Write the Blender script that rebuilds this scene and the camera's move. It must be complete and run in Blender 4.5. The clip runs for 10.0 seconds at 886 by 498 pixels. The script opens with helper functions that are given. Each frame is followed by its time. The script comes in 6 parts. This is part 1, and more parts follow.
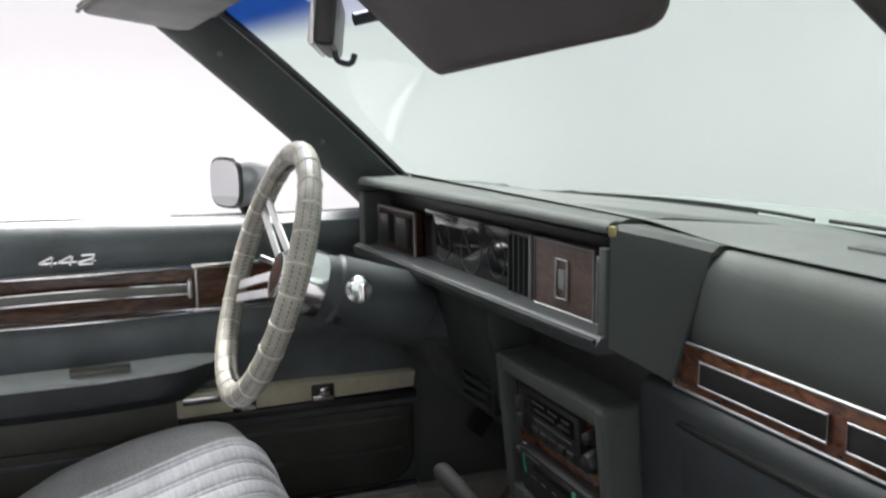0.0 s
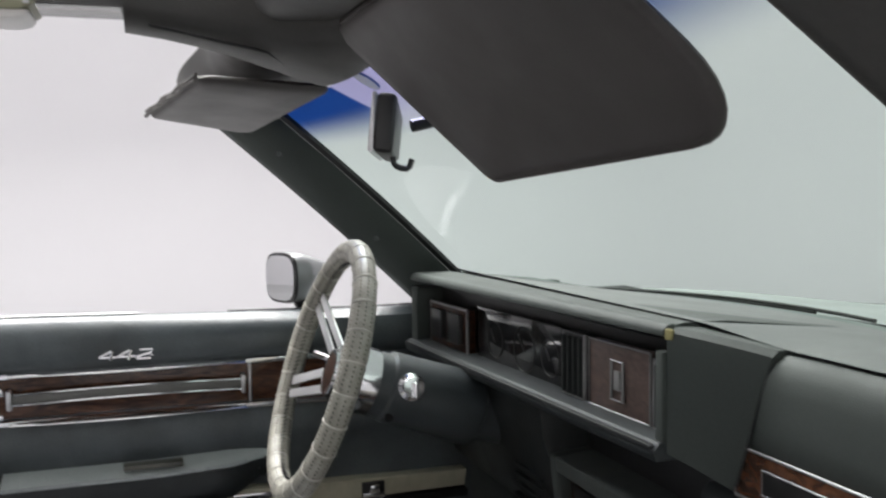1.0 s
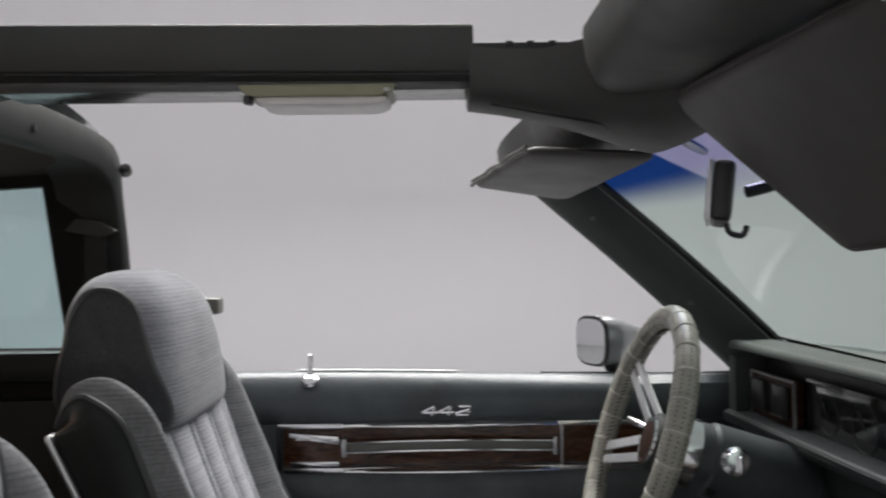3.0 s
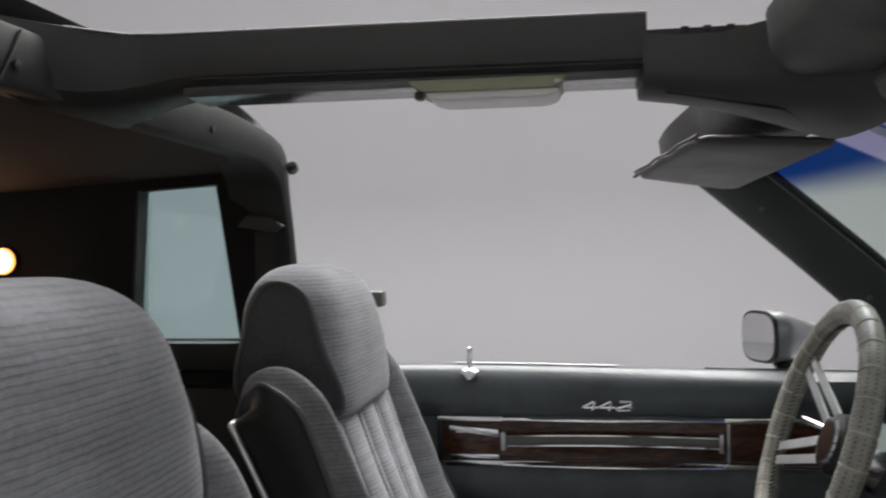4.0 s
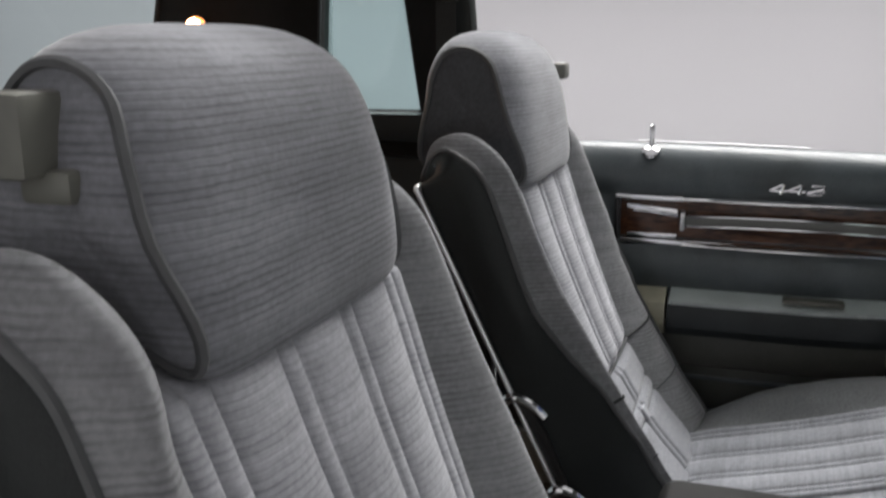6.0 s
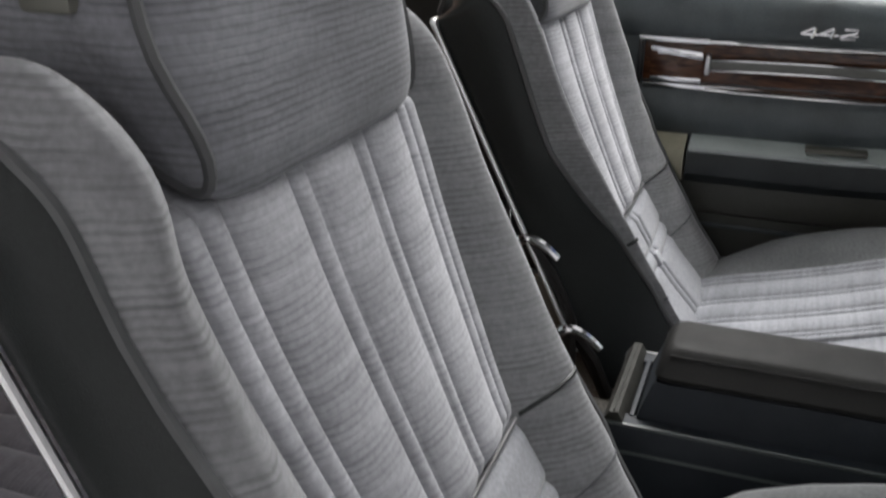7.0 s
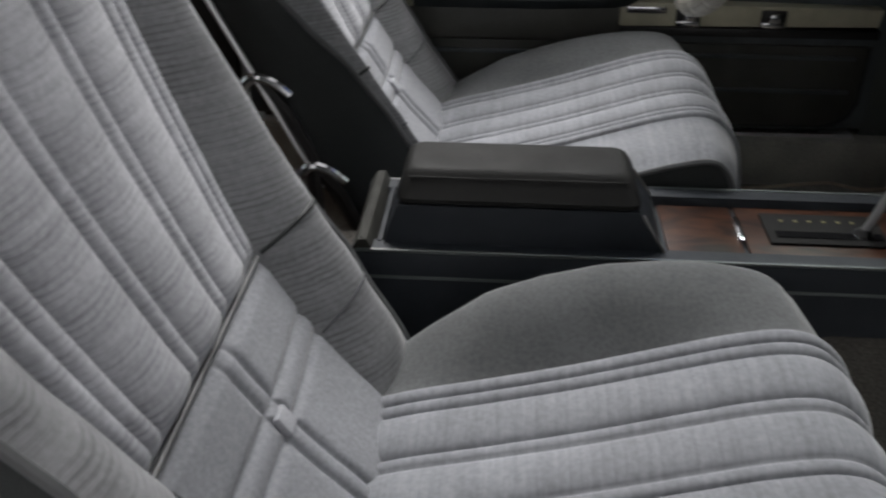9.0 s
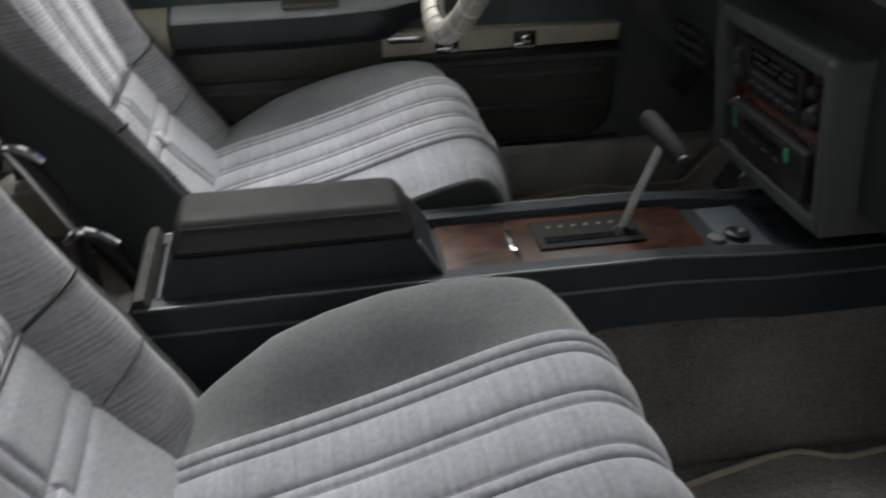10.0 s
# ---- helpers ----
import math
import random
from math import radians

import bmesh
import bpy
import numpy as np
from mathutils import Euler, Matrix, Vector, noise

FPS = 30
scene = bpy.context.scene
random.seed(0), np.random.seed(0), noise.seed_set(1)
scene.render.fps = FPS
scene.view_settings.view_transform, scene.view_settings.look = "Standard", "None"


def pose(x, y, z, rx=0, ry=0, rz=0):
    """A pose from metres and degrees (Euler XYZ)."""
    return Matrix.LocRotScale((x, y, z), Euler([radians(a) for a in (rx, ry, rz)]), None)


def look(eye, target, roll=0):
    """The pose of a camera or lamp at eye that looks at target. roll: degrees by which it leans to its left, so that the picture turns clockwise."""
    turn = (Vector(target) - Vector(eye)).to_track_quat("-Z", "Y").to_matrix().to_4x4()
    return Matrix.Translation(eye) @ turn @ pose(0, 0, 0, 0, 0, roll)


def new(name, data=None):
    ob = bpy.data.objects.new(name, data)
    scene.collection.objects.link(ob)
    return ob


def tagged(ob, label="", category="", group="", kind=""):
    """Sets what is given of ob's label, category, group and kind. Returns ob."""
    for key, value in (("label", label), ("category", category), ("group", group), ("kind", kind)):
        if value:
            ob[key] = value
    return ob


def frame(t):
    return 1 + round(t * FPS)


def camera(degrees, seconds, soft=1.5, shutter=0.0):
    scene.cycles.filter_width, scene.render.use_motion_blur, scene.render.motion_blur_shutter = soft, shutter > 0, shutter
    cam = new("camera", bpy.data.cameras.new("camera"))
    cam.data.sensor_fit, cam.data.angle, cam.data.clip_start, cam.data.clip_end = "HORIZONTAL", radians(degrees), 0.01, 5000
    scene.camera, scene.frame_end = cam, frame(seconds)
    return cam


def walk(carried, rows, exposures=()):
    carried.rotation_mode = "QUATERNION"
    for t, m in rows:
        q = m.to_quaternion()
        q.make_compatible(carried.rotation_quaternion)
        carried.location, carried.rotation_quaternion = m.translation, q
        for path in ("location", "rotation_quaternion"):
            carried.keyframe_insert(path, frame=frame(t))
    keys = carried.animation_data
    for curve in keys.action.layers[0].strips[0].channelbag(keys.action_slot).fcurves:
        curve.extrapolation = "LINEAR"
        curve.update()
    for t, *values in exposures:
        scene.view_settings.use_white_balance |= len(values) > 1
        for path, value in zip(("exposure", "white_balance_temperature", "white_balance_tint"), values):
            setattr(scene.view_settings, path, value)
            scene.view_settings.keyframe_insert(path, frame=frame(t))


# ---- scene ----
cam = camera(52.0, 10.0, soft=2.1, shutter=0.5)
walk(cam, [
    (0, look((0.99, 0.081, 1.12), (-0.85, 0.8, 0.807), -0.6)),
    (0.5, look((0.992, 0.077, 1.128), (-0.872, 0.771, 0.92), -0.6)),
    (1, look((0.993, 0.072, 1.136), (-0.902, 0.701, 1.016), -0.7)),
    (1.5, look((0.997, 0.06, 1.14), (-0.939, 0.563, 1.089), -0.7)),
    (2, look((0.996, 0.048, 1.144), (-0.972, 0.401, 1.131), -0.7)),
    (2.5, look((0.996, 0.036, 1.146), (-0.995, 0.224, 1.155), -0.8)),
    (3, look((0.996, 0.025, 1.146), (-1.004, 0.04, 1.163), -0.7)),
    (4.5, look((0.994, -0.018, 1.145), (-0.96, -0.44, 1.097), -1.0)),
    (5, look((0.995, -0.022, 1.135), (-0.928, -0.549, 0.979), -0.9)),
    (5.5, look((0.993, -0.026, 1.128), (-0.894, -0.622, 0.833), -0.7)),
    (6, look((0.99, -0.029, 1.12), (-0.851, -0.669, 0.671), -0.4)),
    (7.5, look((0.982, -0.024, 1.092), (-0.716, -0.6, 0.206), 0.5)),
    (8, look((0.982, -0.016, 1.085), (-0.693, -0.48, 0.095), 0.6)),
    (8.5, look((0.977, -0.004, 1.078), (-0.704, -0.317, 0.041), 0.3)),
    (9, look((0.973, 0.01, 1.074), (-0.728, -0.121, 0.031), -0.1)),
    (9.5, look((0.975, 0.028, 1.075), (-0.732, 0.094, 0.034), -0.5)),
    (10, look((0.982, 0.049, 1.083), (-0.736, 0.324, 0.096), -1.0)),
], exposures=[(0, 1.45), (1, 1.0), (2.5, 0.45), (4.5, 0.16), (5.5, 0.32), (6, 0.48), (7.5, 0.82), (9, 0.46), (10, 0.72)])

# ---- studio light ----
world = bpy.data.worlds.new("world")
scene.world = world
world.use_nodes = True
world.node_tree.nodes["Background"].inputs[0].default_value = (0.9, 0.93, 1.0, 1)
world.node_tree.nodes["Background"].inputs[1].default_value = 0.3


def ceiling_lamp(x, y, z, sx, sy, watts, rx=0, ry=0):
    data = bpy.data.lights.new("unseen_studio_lamp", "AREA")
    data.shape, data.size, data.size_y, data.energy = "RECTANGLE", sx, sy, watts
    data.color = (1.0, 0.985, 0.97)
    ob = new("unseen_studio_lamp", data)
    ob.matrix_world = pose(x, y, z, rx, ry, 0)
    return ob


ceiling_lamp(-2.2, -0.2, 4.2, 3.0, 3.8, 470, 0, -28)
# wall washers along the walls, unseen lamps added to light them
ceiling_lamp(-4.2, 0.0, 4.2, 1.0, 12.0, 30, 0, 40)
ceiling_lamp(0.5, 5.4, 4.2, 11.0, 1.0, 50, 40, 0)
ceiling_lamp(0.5, -5.4, 4.2, 11.0, 1.0, 75, -40, 0)
# unseen lamp added by the east wall to fill footwell and near seat
ceiling_lamp(5.4, 0.0, 4.2, 1.0, 12.0, 120, 0, -40)

# ---- materials ----


def material(name, base, rough=0.6, metal=0.0, grain=0.0, grain_size=60.0, stain=0.0, stain_size=4.0, bump=0.0, bump_size=300.0, spec=0.5, sheen=0.0):
    """A surface with fine grain, broad stains and a fine relief, in metres."""
    m = bpy.data.materials.new(name)
    m.use_nodes = True
    nt = m.node_tree
    b = nt.nodes["Principled BSDF"]
    b.inputs["Roughness"].default_value = rough
    b.inputs["Metallic"].default_value = metal
    b.inputs["Specular IOR Level"].default_value = spec
    if sheen:
        b.inputs["Sheen Weight"].default_value = sheen
        b.inputs["Sheen Roughness"].default_value = 0.35
    co = nt.nodes.new("ShaderNodeTexCoord")
    rgb = nt.nodes.new("ShaderNodeRGB")
    rgb.outputs[0].default_value = (*base, 1)
    last = rgb.outputs[0]
    for amount, size in ((stain, stain_size), (grain, grain_size)):
        if amount <= 0:
            continue
        tex = nt.nodes.new("ShaderNodeTexNoise")
        tex.inputs["Scale"].default_value = size
        tex.inputs["Detail"].default_value = 4
        nt.links.new(co.outputs["Object"], tex.inputs["Vector"])
        rng = nt.nodes.new("ShaderNodeMapRange")
        rng.inputs["From Min"].default_value, rng.inputs["From Max"].default_value = 0.3, 0.7
        rng.inputs["To Min"].default_value, rng.inputs["To Max"].default_value = 1 - amount, 1 + amount
        nt.links.new(tex.outputs["Fac"], rng.inputs["Value"])
        mul = nt.nodes.new("ShaderNodeVectorMath")
        mul.operation = "SCALE"
        nt.links.new(last, mul.inputs[0])
        nt.links.new(rng.outputs[0], mul.inputs["Scale"])
        last = mul.outputs[0]
    nt.links.new(last, b.inputs["Base Color"])
    if stain > 0 and rough < 0.9:
        worn = nt.nodes.new("ShaderNodeTexNoise")
        worn.inputs["Scale"].default_value, worn.inputs["Detail"].default_value = stain_size * 2.3, 5
        nt.links.new(co.outputs["Object"], worn.inputs["Vector"])
        rng = nt.nodes.new("ShaderNodeMapRange")
        rng.inputs["From Min"].default_value, rng.inputs["From Max"].default_value = 0.3, 0.7
        rng.inputs["To Min"].default_value, rng.inputs["To Max"].default_value = rough * 0.88, min(1.0, rough * 1.12)
        nt.links.new(worn.outputs["Fac"], rng.inputs["Value"])
        nt.links.new(rng.outputs[0], b.inputs["Roughness"])
    if bump:
        tex = nt.nodes.new("ShaderNodeTexNoise")
        tex.inputs["Scale"].default_value = bump_size
        tex.inputs["Detail"].default_value = 2
        nt.links.new(co.outputs["Object"], tex.inputs["Vector"])
        bp = nt.nodes.new("ShaderNodeBump")
        bp.inputs["Strength"].default_value, bp.inputs["Distance"].default_value = bump, 0.002
        nt.links.new(tex.outputs["Fac"], bp.inputs["Height"])
        nt.links.new(bp.outputs[0], b.inputs["Normal"])
    return m


SHEEN = 0.35


def cloth(name, base, axis, pitch=0.0075, depth=0.35):
    """Ribbed velour: thin broken dark ribs across one axis, with soft nap stains."""
    m = material(name, base, rough=0.9, grain=0.12, grain_size=180, stain=0.13, stain_size=11, spec=0.1, sheen=SHEEN)
    nt = m.node_tree
    b = nt.nodes["Principled BSDF"]
    co = nt.nodes.new("ShaderNodeTexCoord")
    mp = nt.nodes.new("ShaderNodeMapping")
    stretch = [14.0, 14.0, 14.0]
    stretch["XYZ".index(axis)] = 70.0
    mp.inputs["Scale"].default_value = stretch
    nt.links.new(co.outputs["Object"], mp.inputs[0])
    wob = nt.nodes.new("ShaderNodeTexNoise")
    wob.inputs["Scale"].default_value, wob.inputs["Detail"].default_value = 1.0, 2
    nt.links.new(mp.outputs[0], wob.inputs["Vector"])
    wave = nt.nodes.new("ShaderNodeTexWave")
    wave.wave_type, wave.bands_direction, wave.wave_profile = "BANDS", axis, "SIN"
    wave.inputs["Scale"].default_value = 0.314 / pitch
    wave.inputs["Distortion"].default_value, wave.inputs["Detail"].default_value = 1.8, 3
    wave.inputs["Detail Scale"].default_value = 0.9
    nt.links.new(co.outputs["Object"], wave.inputs["Vector"])
    rib = nt.nodes.new("ShaderNodeMapRange")
    rib.inputs["From Min"].default_value, rib.inputs["From Max"].default_value = 0.0, 0.45
    rib.inputs["To Min"].default_value, rib.inputs["To Max"].default_value = 0.0, 1.0
    nt.links.new(wave.outputs["Fac"], rib.inputs["Value"])
    brk = nt.nodes.new("ShaderNodeMapRange")
    brk.inputs["From Min"].default_value, brk.inputs["From Max"].default_value = 0.35, 0.62
    brk.inputs["To Min"].default_value, brk.inputs["To Max"].default_value = 1 - depth, 1.0
    nt.links.new(wob.outputs["Fac"], brk.inputs["Value"])
    mx = nt.nodes.new("ShaderNodeMath")
    mx.operation = "MAXIMUM"
    nt.links.new(rib.outputs[0], mx.inputs[0])
    nt.links.new(brk.outputs[0], mx.inputs[1])
    flow = nt.nodes.new("ShaderNodeMapping")
    reach = [5.0, 5.0, 5.0]
    reach["XYZ".index(axis)] = 120.0
    flow.inputs["Scale"].default_value = reach
    nt.links.new(co.outputs["Object"], flow.inputs[0])
    nap = nt.nodes.new("ShaderNodeTexNoise")
    nap.inputs["Scale"].default_value, nap.inputs["Detail"].default_value, nap.inputs["Distortion"].default_value = 1.0, 5, 0.4
    nt.links.new(flow.outputs[0], nap.inputs["Vector"])
    brushed = nt.nodes.new("ShaderNodeMapRange")
    brushed.inputs["From Min"].default_value, brushed.inputs["From Max"].default_value = 0.3, 0.7
    brushed.inputs["To Min"].default_value, brushed.inputs["To Max"].default_value = 0.9, 1.1
    nt.links.new(nap.outputs["Fac"], brushed.inputs["Value"])
    both = nt.nodes.new("ShaderNodeMath")
    both.operation = "MULTIPLY"
    nt.links.new(mx.outputs[0], both.inputs[0])
    nt.links.new(brushed.outputs[0], both.inputs[1])
    mx = both
    old = b.inputs["Base Color"].links[0].from_socket
    mul = nt.nodes.new("ShaderNodeVectorMath")
    mul.operation = "SCALE"
    nt.links.new(old, mul.inputs[0])
    nt.links.new(mx.outputs[0], mul.inputs["Scale"])
    nt.links.new(mul.outputs[0], b.inputs["Base Color"])
    bp = nt.nodes.new("ShaderNodeBump")
    bp.inputs["Strength"].default_value, bp.inputs["Distance"].default_value = 0.25, 0.0008
    nt.links.new(rib.outputs[0], bp.inputs["Height"])
    nt.links.new(bp.outputs[0], b.inputs["Normal"])
    return m


def wood(name, dark, light, rough=0.25):
    m = bpy.data.materials.new(name)
    m.use_nodes = True
    nt = m.node_tree
    b = nt.nodes["Principled BSDF"]
    b.inputs["Roughness"].default_value = rough
    co = nt.nodes.new("ShaderNodeTexCoord")
    mp = nt.nodes.new("ShaderNodeMapping")
    mp.inputs["Scale"].default_value = (30, 12, 60)
    tex = nt.nodes.new("ShaderNodeTexNoise")
    tex.inputs["Scale"].default_value, tex.inputs["Detail"].default_value, tex.inputs["Distortion"].default_value = 1.2, 6, 1.5
    ramp = nt.nodes.new("ShaderNodeValToRGB")
    ramp.color_ramp.elements[0].position, ramp.color_ramp.elements[0].color = 0.35, (*dark, 1)
    ramp.color_ramp.elements[1].position, ramp.color_ramp.elements[1].color = 0.68, (*light, 1)
    nt.links.new(co.outputs["Object"], mp.inputs[0])
    nt.links.new(mp.outputs[0], tex.inputs["Vector"])
    nt.links.new(tex.outputs["Fac"], ramp.inputs[0])
    nt.links.new(ramp.outputs[0], b.inputs["Base Color"])
    return m


def glass(name, tint, gloss=0.04, band=None, patch=None):
    """Thin pane: tinted see-through with a faint gloss; band: (z low, z high, colour) of a sunshade strip; patch: (x
    low, x high, colour) of a pale reflection painted into it.
    """
    m = bpy.data.materials.new(name)
    m.use_nodes = True
    nt = m.node_tree
    for n in list(nt.nodes):
        nt.nodes.remove(n)
    out = nt.nodes.new("ShaderNodeOutputMaterial")
    clear = nt.nodes.new("ShaderNodeBsdfTransparent")
    shine = nt.nodes.new("ShaderNodeBsdfGlossy")
    shine.inputs["Roughness"].default_value = 0.02
    mix = nt.nodes.new("ShaderNodeMixShader")
    mix.inputs[0].default_value = gloss
    nt.links.new(clear.outputs[0], mix.inputs[1])
    nt.links.new(shine.outputs[0], mix.inputs[2])
    nt.links.new(mix.outputs[0], out.inputs[0])
    clear.inputs[0].default_value = (*tint, 1)
    if band:
        co = nt.nodes.new("ShaderNodeTexCoord")
        sep = nt.nodes.new("ShaderNodeSeparateXYZ")
        nt.links.new(co.outputs["Object"], sep.inputs[0])
        rng = nt.nodes.new("ShaderNodeMapRange")
        rng.interpolation_type = "SMOOTHSTEP"
        rng.inputs["From Min"].default_value, rng.inputs["From Max"].default_value = band[0], band[1]
        nt.links.new(sep.outputs[2], rng.inputs["Value"])
        mc = nt.nodes.new("ShaderNodeMix")
        mc.data_type = "RGBA"
        mc.inputs["A"].default_value, mc.inputs["B"].default_value = (*tint, 1), (*band[2], 1)
        nt.links.new(rng.outputs[0], mc.inputs["Factor"])
        last = mc.outputs["Result"]
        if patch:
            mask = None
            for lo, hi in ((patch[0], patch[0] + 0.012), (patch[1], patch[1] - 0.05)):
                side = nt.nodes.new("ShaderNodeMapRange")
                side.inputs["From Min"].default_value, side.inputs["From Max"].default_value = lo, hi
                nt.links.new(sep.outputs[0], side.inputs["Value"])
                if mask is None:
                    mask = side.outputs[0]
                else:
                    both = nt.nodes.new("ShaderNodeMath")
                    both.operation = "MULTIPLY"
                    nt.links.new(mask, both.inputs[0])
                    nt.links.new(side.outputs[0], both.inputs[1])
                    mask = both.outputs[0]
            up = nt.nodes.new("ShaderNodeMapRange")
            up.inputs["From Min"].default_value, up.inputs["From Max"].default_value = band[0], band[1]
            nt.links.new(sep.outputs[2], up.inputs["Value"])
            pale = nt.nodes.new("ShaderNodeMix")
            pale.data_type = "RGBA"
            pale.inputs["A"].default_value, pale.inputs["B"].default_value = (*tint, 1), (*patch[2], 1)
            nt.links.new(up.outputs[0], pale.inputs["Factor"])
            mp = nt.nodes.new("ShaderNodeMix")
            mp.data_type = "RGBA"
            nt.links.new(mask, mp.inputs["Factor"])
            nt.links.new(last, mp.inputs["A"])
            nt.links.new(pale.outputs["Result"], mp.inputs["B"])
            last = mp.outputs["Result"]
        nt.links.new(last, clear.inputs[0])
    return m


def glow(name, colour, strength):
    m = bpy.data.materials.new(name)
    m.use_nodes = True
    b = m.node_tree.nodes["Principled BSDF"]
    b.inputs["Base Color"].default_value = (*colour, 1)
    b.inputs["Emission Color"].default_value = (*colour, 1)
    b.inputs["Emission Strength"].default_value = strength
    return m


STUDIO = material("studio_white_paint", (0.783, 0.77, 0.795), 0.9, stain=0.012, stain_size=0.6)
# for the unseen east wall; its grey is set by the light it throws back
STUDIO_DARK = material("studio_grey_paint", (0.68, 0.68, 0.685), 0.95, stain=0.1, stain_size=1.0)
STUDIO_CEILING = material("studio_ceiling_paint", (0.74, 0.74, 0.745), 0.9, stain=0.05, stain_size=0.8)
STUDIO_FLOOR = material("studio_floor_paint", (0.52, 0.52, 0.525), 0.5, stain=0.05, stain_size=1.2)
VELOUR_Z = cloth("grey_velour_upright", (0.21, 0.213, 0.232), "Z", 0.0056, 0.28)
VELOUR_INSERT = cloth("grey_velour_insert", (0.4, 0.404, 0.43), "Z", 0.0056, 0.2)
VELOUR_PLAIN = material("grey_velour_plain", (0.26, 0.265, 0.285), 0.95, grain=0.16, grain_size=220, stain=0.12, stain_size=10, spec=0.1, sheen=SHEEN, bump=0.2, bump_size=900)
# shaded copy of the grey velour: shade put into the base colour
VELOUR_SHADED = material("grey_velour_shaded", (0.085, 0.087, 0.093), 0.95, grain=0.15, grain_size=200, stain=0.14, stain_size=8, spec=0.1, sheen=0.2, bump=0.2, bump_size=900)
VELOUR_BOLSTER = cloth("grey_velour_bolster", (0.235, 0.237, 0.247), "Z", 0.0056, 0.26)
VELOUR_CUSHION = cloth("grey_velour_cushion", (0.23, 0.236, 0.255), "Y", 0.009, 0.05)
# cushion velour again, with the bolsters' shade put into a darker colour
VELOUR_CUSH_SHADED = material("grey_velour_cushion_shaded", (0.116, 0.12, 0.123), 0.95, grain=0.16, grain_size=240, stain=0.14, stain_size=12, spec=0.1, sheen=SHEEN, bump=0.2, bump_size=900)
PIPING = material("grey_vinyl_piping", (0.085, 0.087, 0.09), 0.5, grain=0.1)
VINYL = material("green_grey_vinyl", (0.075, 0.088, 0.086), 0.33, grain=0.08, grain_size=400, stain=0.08, stain_size=6, bump=0.25, bump_size=700)
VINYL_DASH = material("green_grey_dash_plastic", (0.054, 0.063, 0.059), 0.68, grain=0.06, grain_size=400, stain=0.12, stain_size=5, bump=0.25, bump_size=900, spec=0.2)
VINYL_DOOR = material("blue_grey_door_vinyl", (0.062, 0.075, 0.081), 0.36, grain=0.14, grain_size=350, stain=0.32, stain_size=11, bump=0.35, bump_size=500, spec=0.6)
VINYL_DARK = material("dark_grey_vinyl", (0.022, 0.025, 0.025), 0.5, grain=0.1, grain_size=300, stain=0.12, stain_size=7, bump=0.25, bump_size=600, spec=0.3)
CONSOLE_PLASTIC = material("dark_blue_grey_plastic", (0.02, 0.024, 0.03), 0.55, grain=0.08, grain_size=400, stain=0.14, stain_size=14, bump=0.25, bump_size=900, spec=0.22)
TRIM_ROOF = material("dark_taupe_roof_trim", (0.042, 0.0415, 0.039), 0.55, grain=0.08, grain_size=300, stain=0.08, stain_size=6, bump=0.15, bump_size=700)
TRIM_STRIP = material("glossy_roof_strip", (0.07, 0.069, 0.07), 0.22, grain=0.05, spec=0.7)
QUARTER_TRIM = material("black_quarter_trim", (0.016, 0.0155, 0.015), 0.75, grain=0.12, grain_size=300, stain=0.15, stain_size=7, bump=0.15, bump_size=600, spec=0.2)
HEADLINER = material("dark_headliner_cloth", (0.06, 0.05, 0.046), 0.95, grain=0.12, grain_size=400, spec=0.1)
VISOR = material("taupe_visor_vinyl", (0.072, 0.0665, 0.0645), 0.6, grain=0.05, grain_size=500, stain=0.06, stain_size=7, bump=0.15, bump_size=900)
CHROME = material("chrome", (0.75, 0.75, 0.77), 0.12, 1.0, stain=0.08, stain_size=30)
FRAME_DULL = material("dull_frame_metal", (0.26, 0.26, 0.26), 0.55, 0.7, grain=0.1)
STEEL = material("brushed_steel", (0.55, 0.55, 0.56), 0.32, 1.0, grain=0.1)
BLACK = material("black_plastic", (0.012, 0.012, 0.013), 0.4, grain=0.1)
BLACK_GLOSS = material("black_gauge_lens", (0.01, 0.01, 0.011), 0.08)
CARPET = material("grey_brown_carpet", (0.15, 0.141, 0.13), 1.0, grain=0.4, grain_size=350, stain=0.25, stain_size=7, bump=0.8, bump_size=500, spec=0.05)
MAT = material("grey_brown_floor_mat", (0.22, 0.208, 0.193), 1.0, grain=0.35, grain_size=300, stain=0.2, stain_size=8, bump=0.8, bump_size=400, spec=0.05)
# sill paler than the carpet: light in the footwell is put into its colour
SILL_LIT = material("lit_sill_trim", (0.34, 0.335, 0.3), 0.5, grain=0.15, grain_size=200, stain=0.25, stain_size=9, bump=0.3, bump_size=500)
MAT_EDGE = material("tan_mat_binding", (0.36, 0.3, 0.23), 0.8, grain=0.15)
CREAM = material("aged_cream_plastic", (0.42, 0.4, 0.3), 0.5, grain=0.06, stain=0.15, stain_size=14)
OLIVE = material("olive_lamp_tray", (0.3, 0.3, 0.2), 0.45, grain=0.05)
LENS_WHITE = material("white_lamp_lens", (0.78, 0.76, 0.74), 0.35, grain=0.03)
# darker copy of the walnut, with the console's shade put into the colour
WALNUT_SHADED = wood("shaded_walnut_trim", (0.012, 0.005, 0.003), (0.062, 0.024, 0.012), 0.4)
WALNUT_SHADED.node_tree.nodes["Principled BSDF"].inputs["Specular IOR Level"].default_value = 0.15
# lighter copy, brightened to stand in for light on door and dash
WALNUT_TRIM = wood("polished_walnut", (0.03, 0.011, 0.006), (0.115, 0.045, 0.021), 0.22)
WALNUT_RED = wood("red_walnut_trim", (0.06, 0.04, 0.034), (0.115, 0.076, 0.064), 0.4)
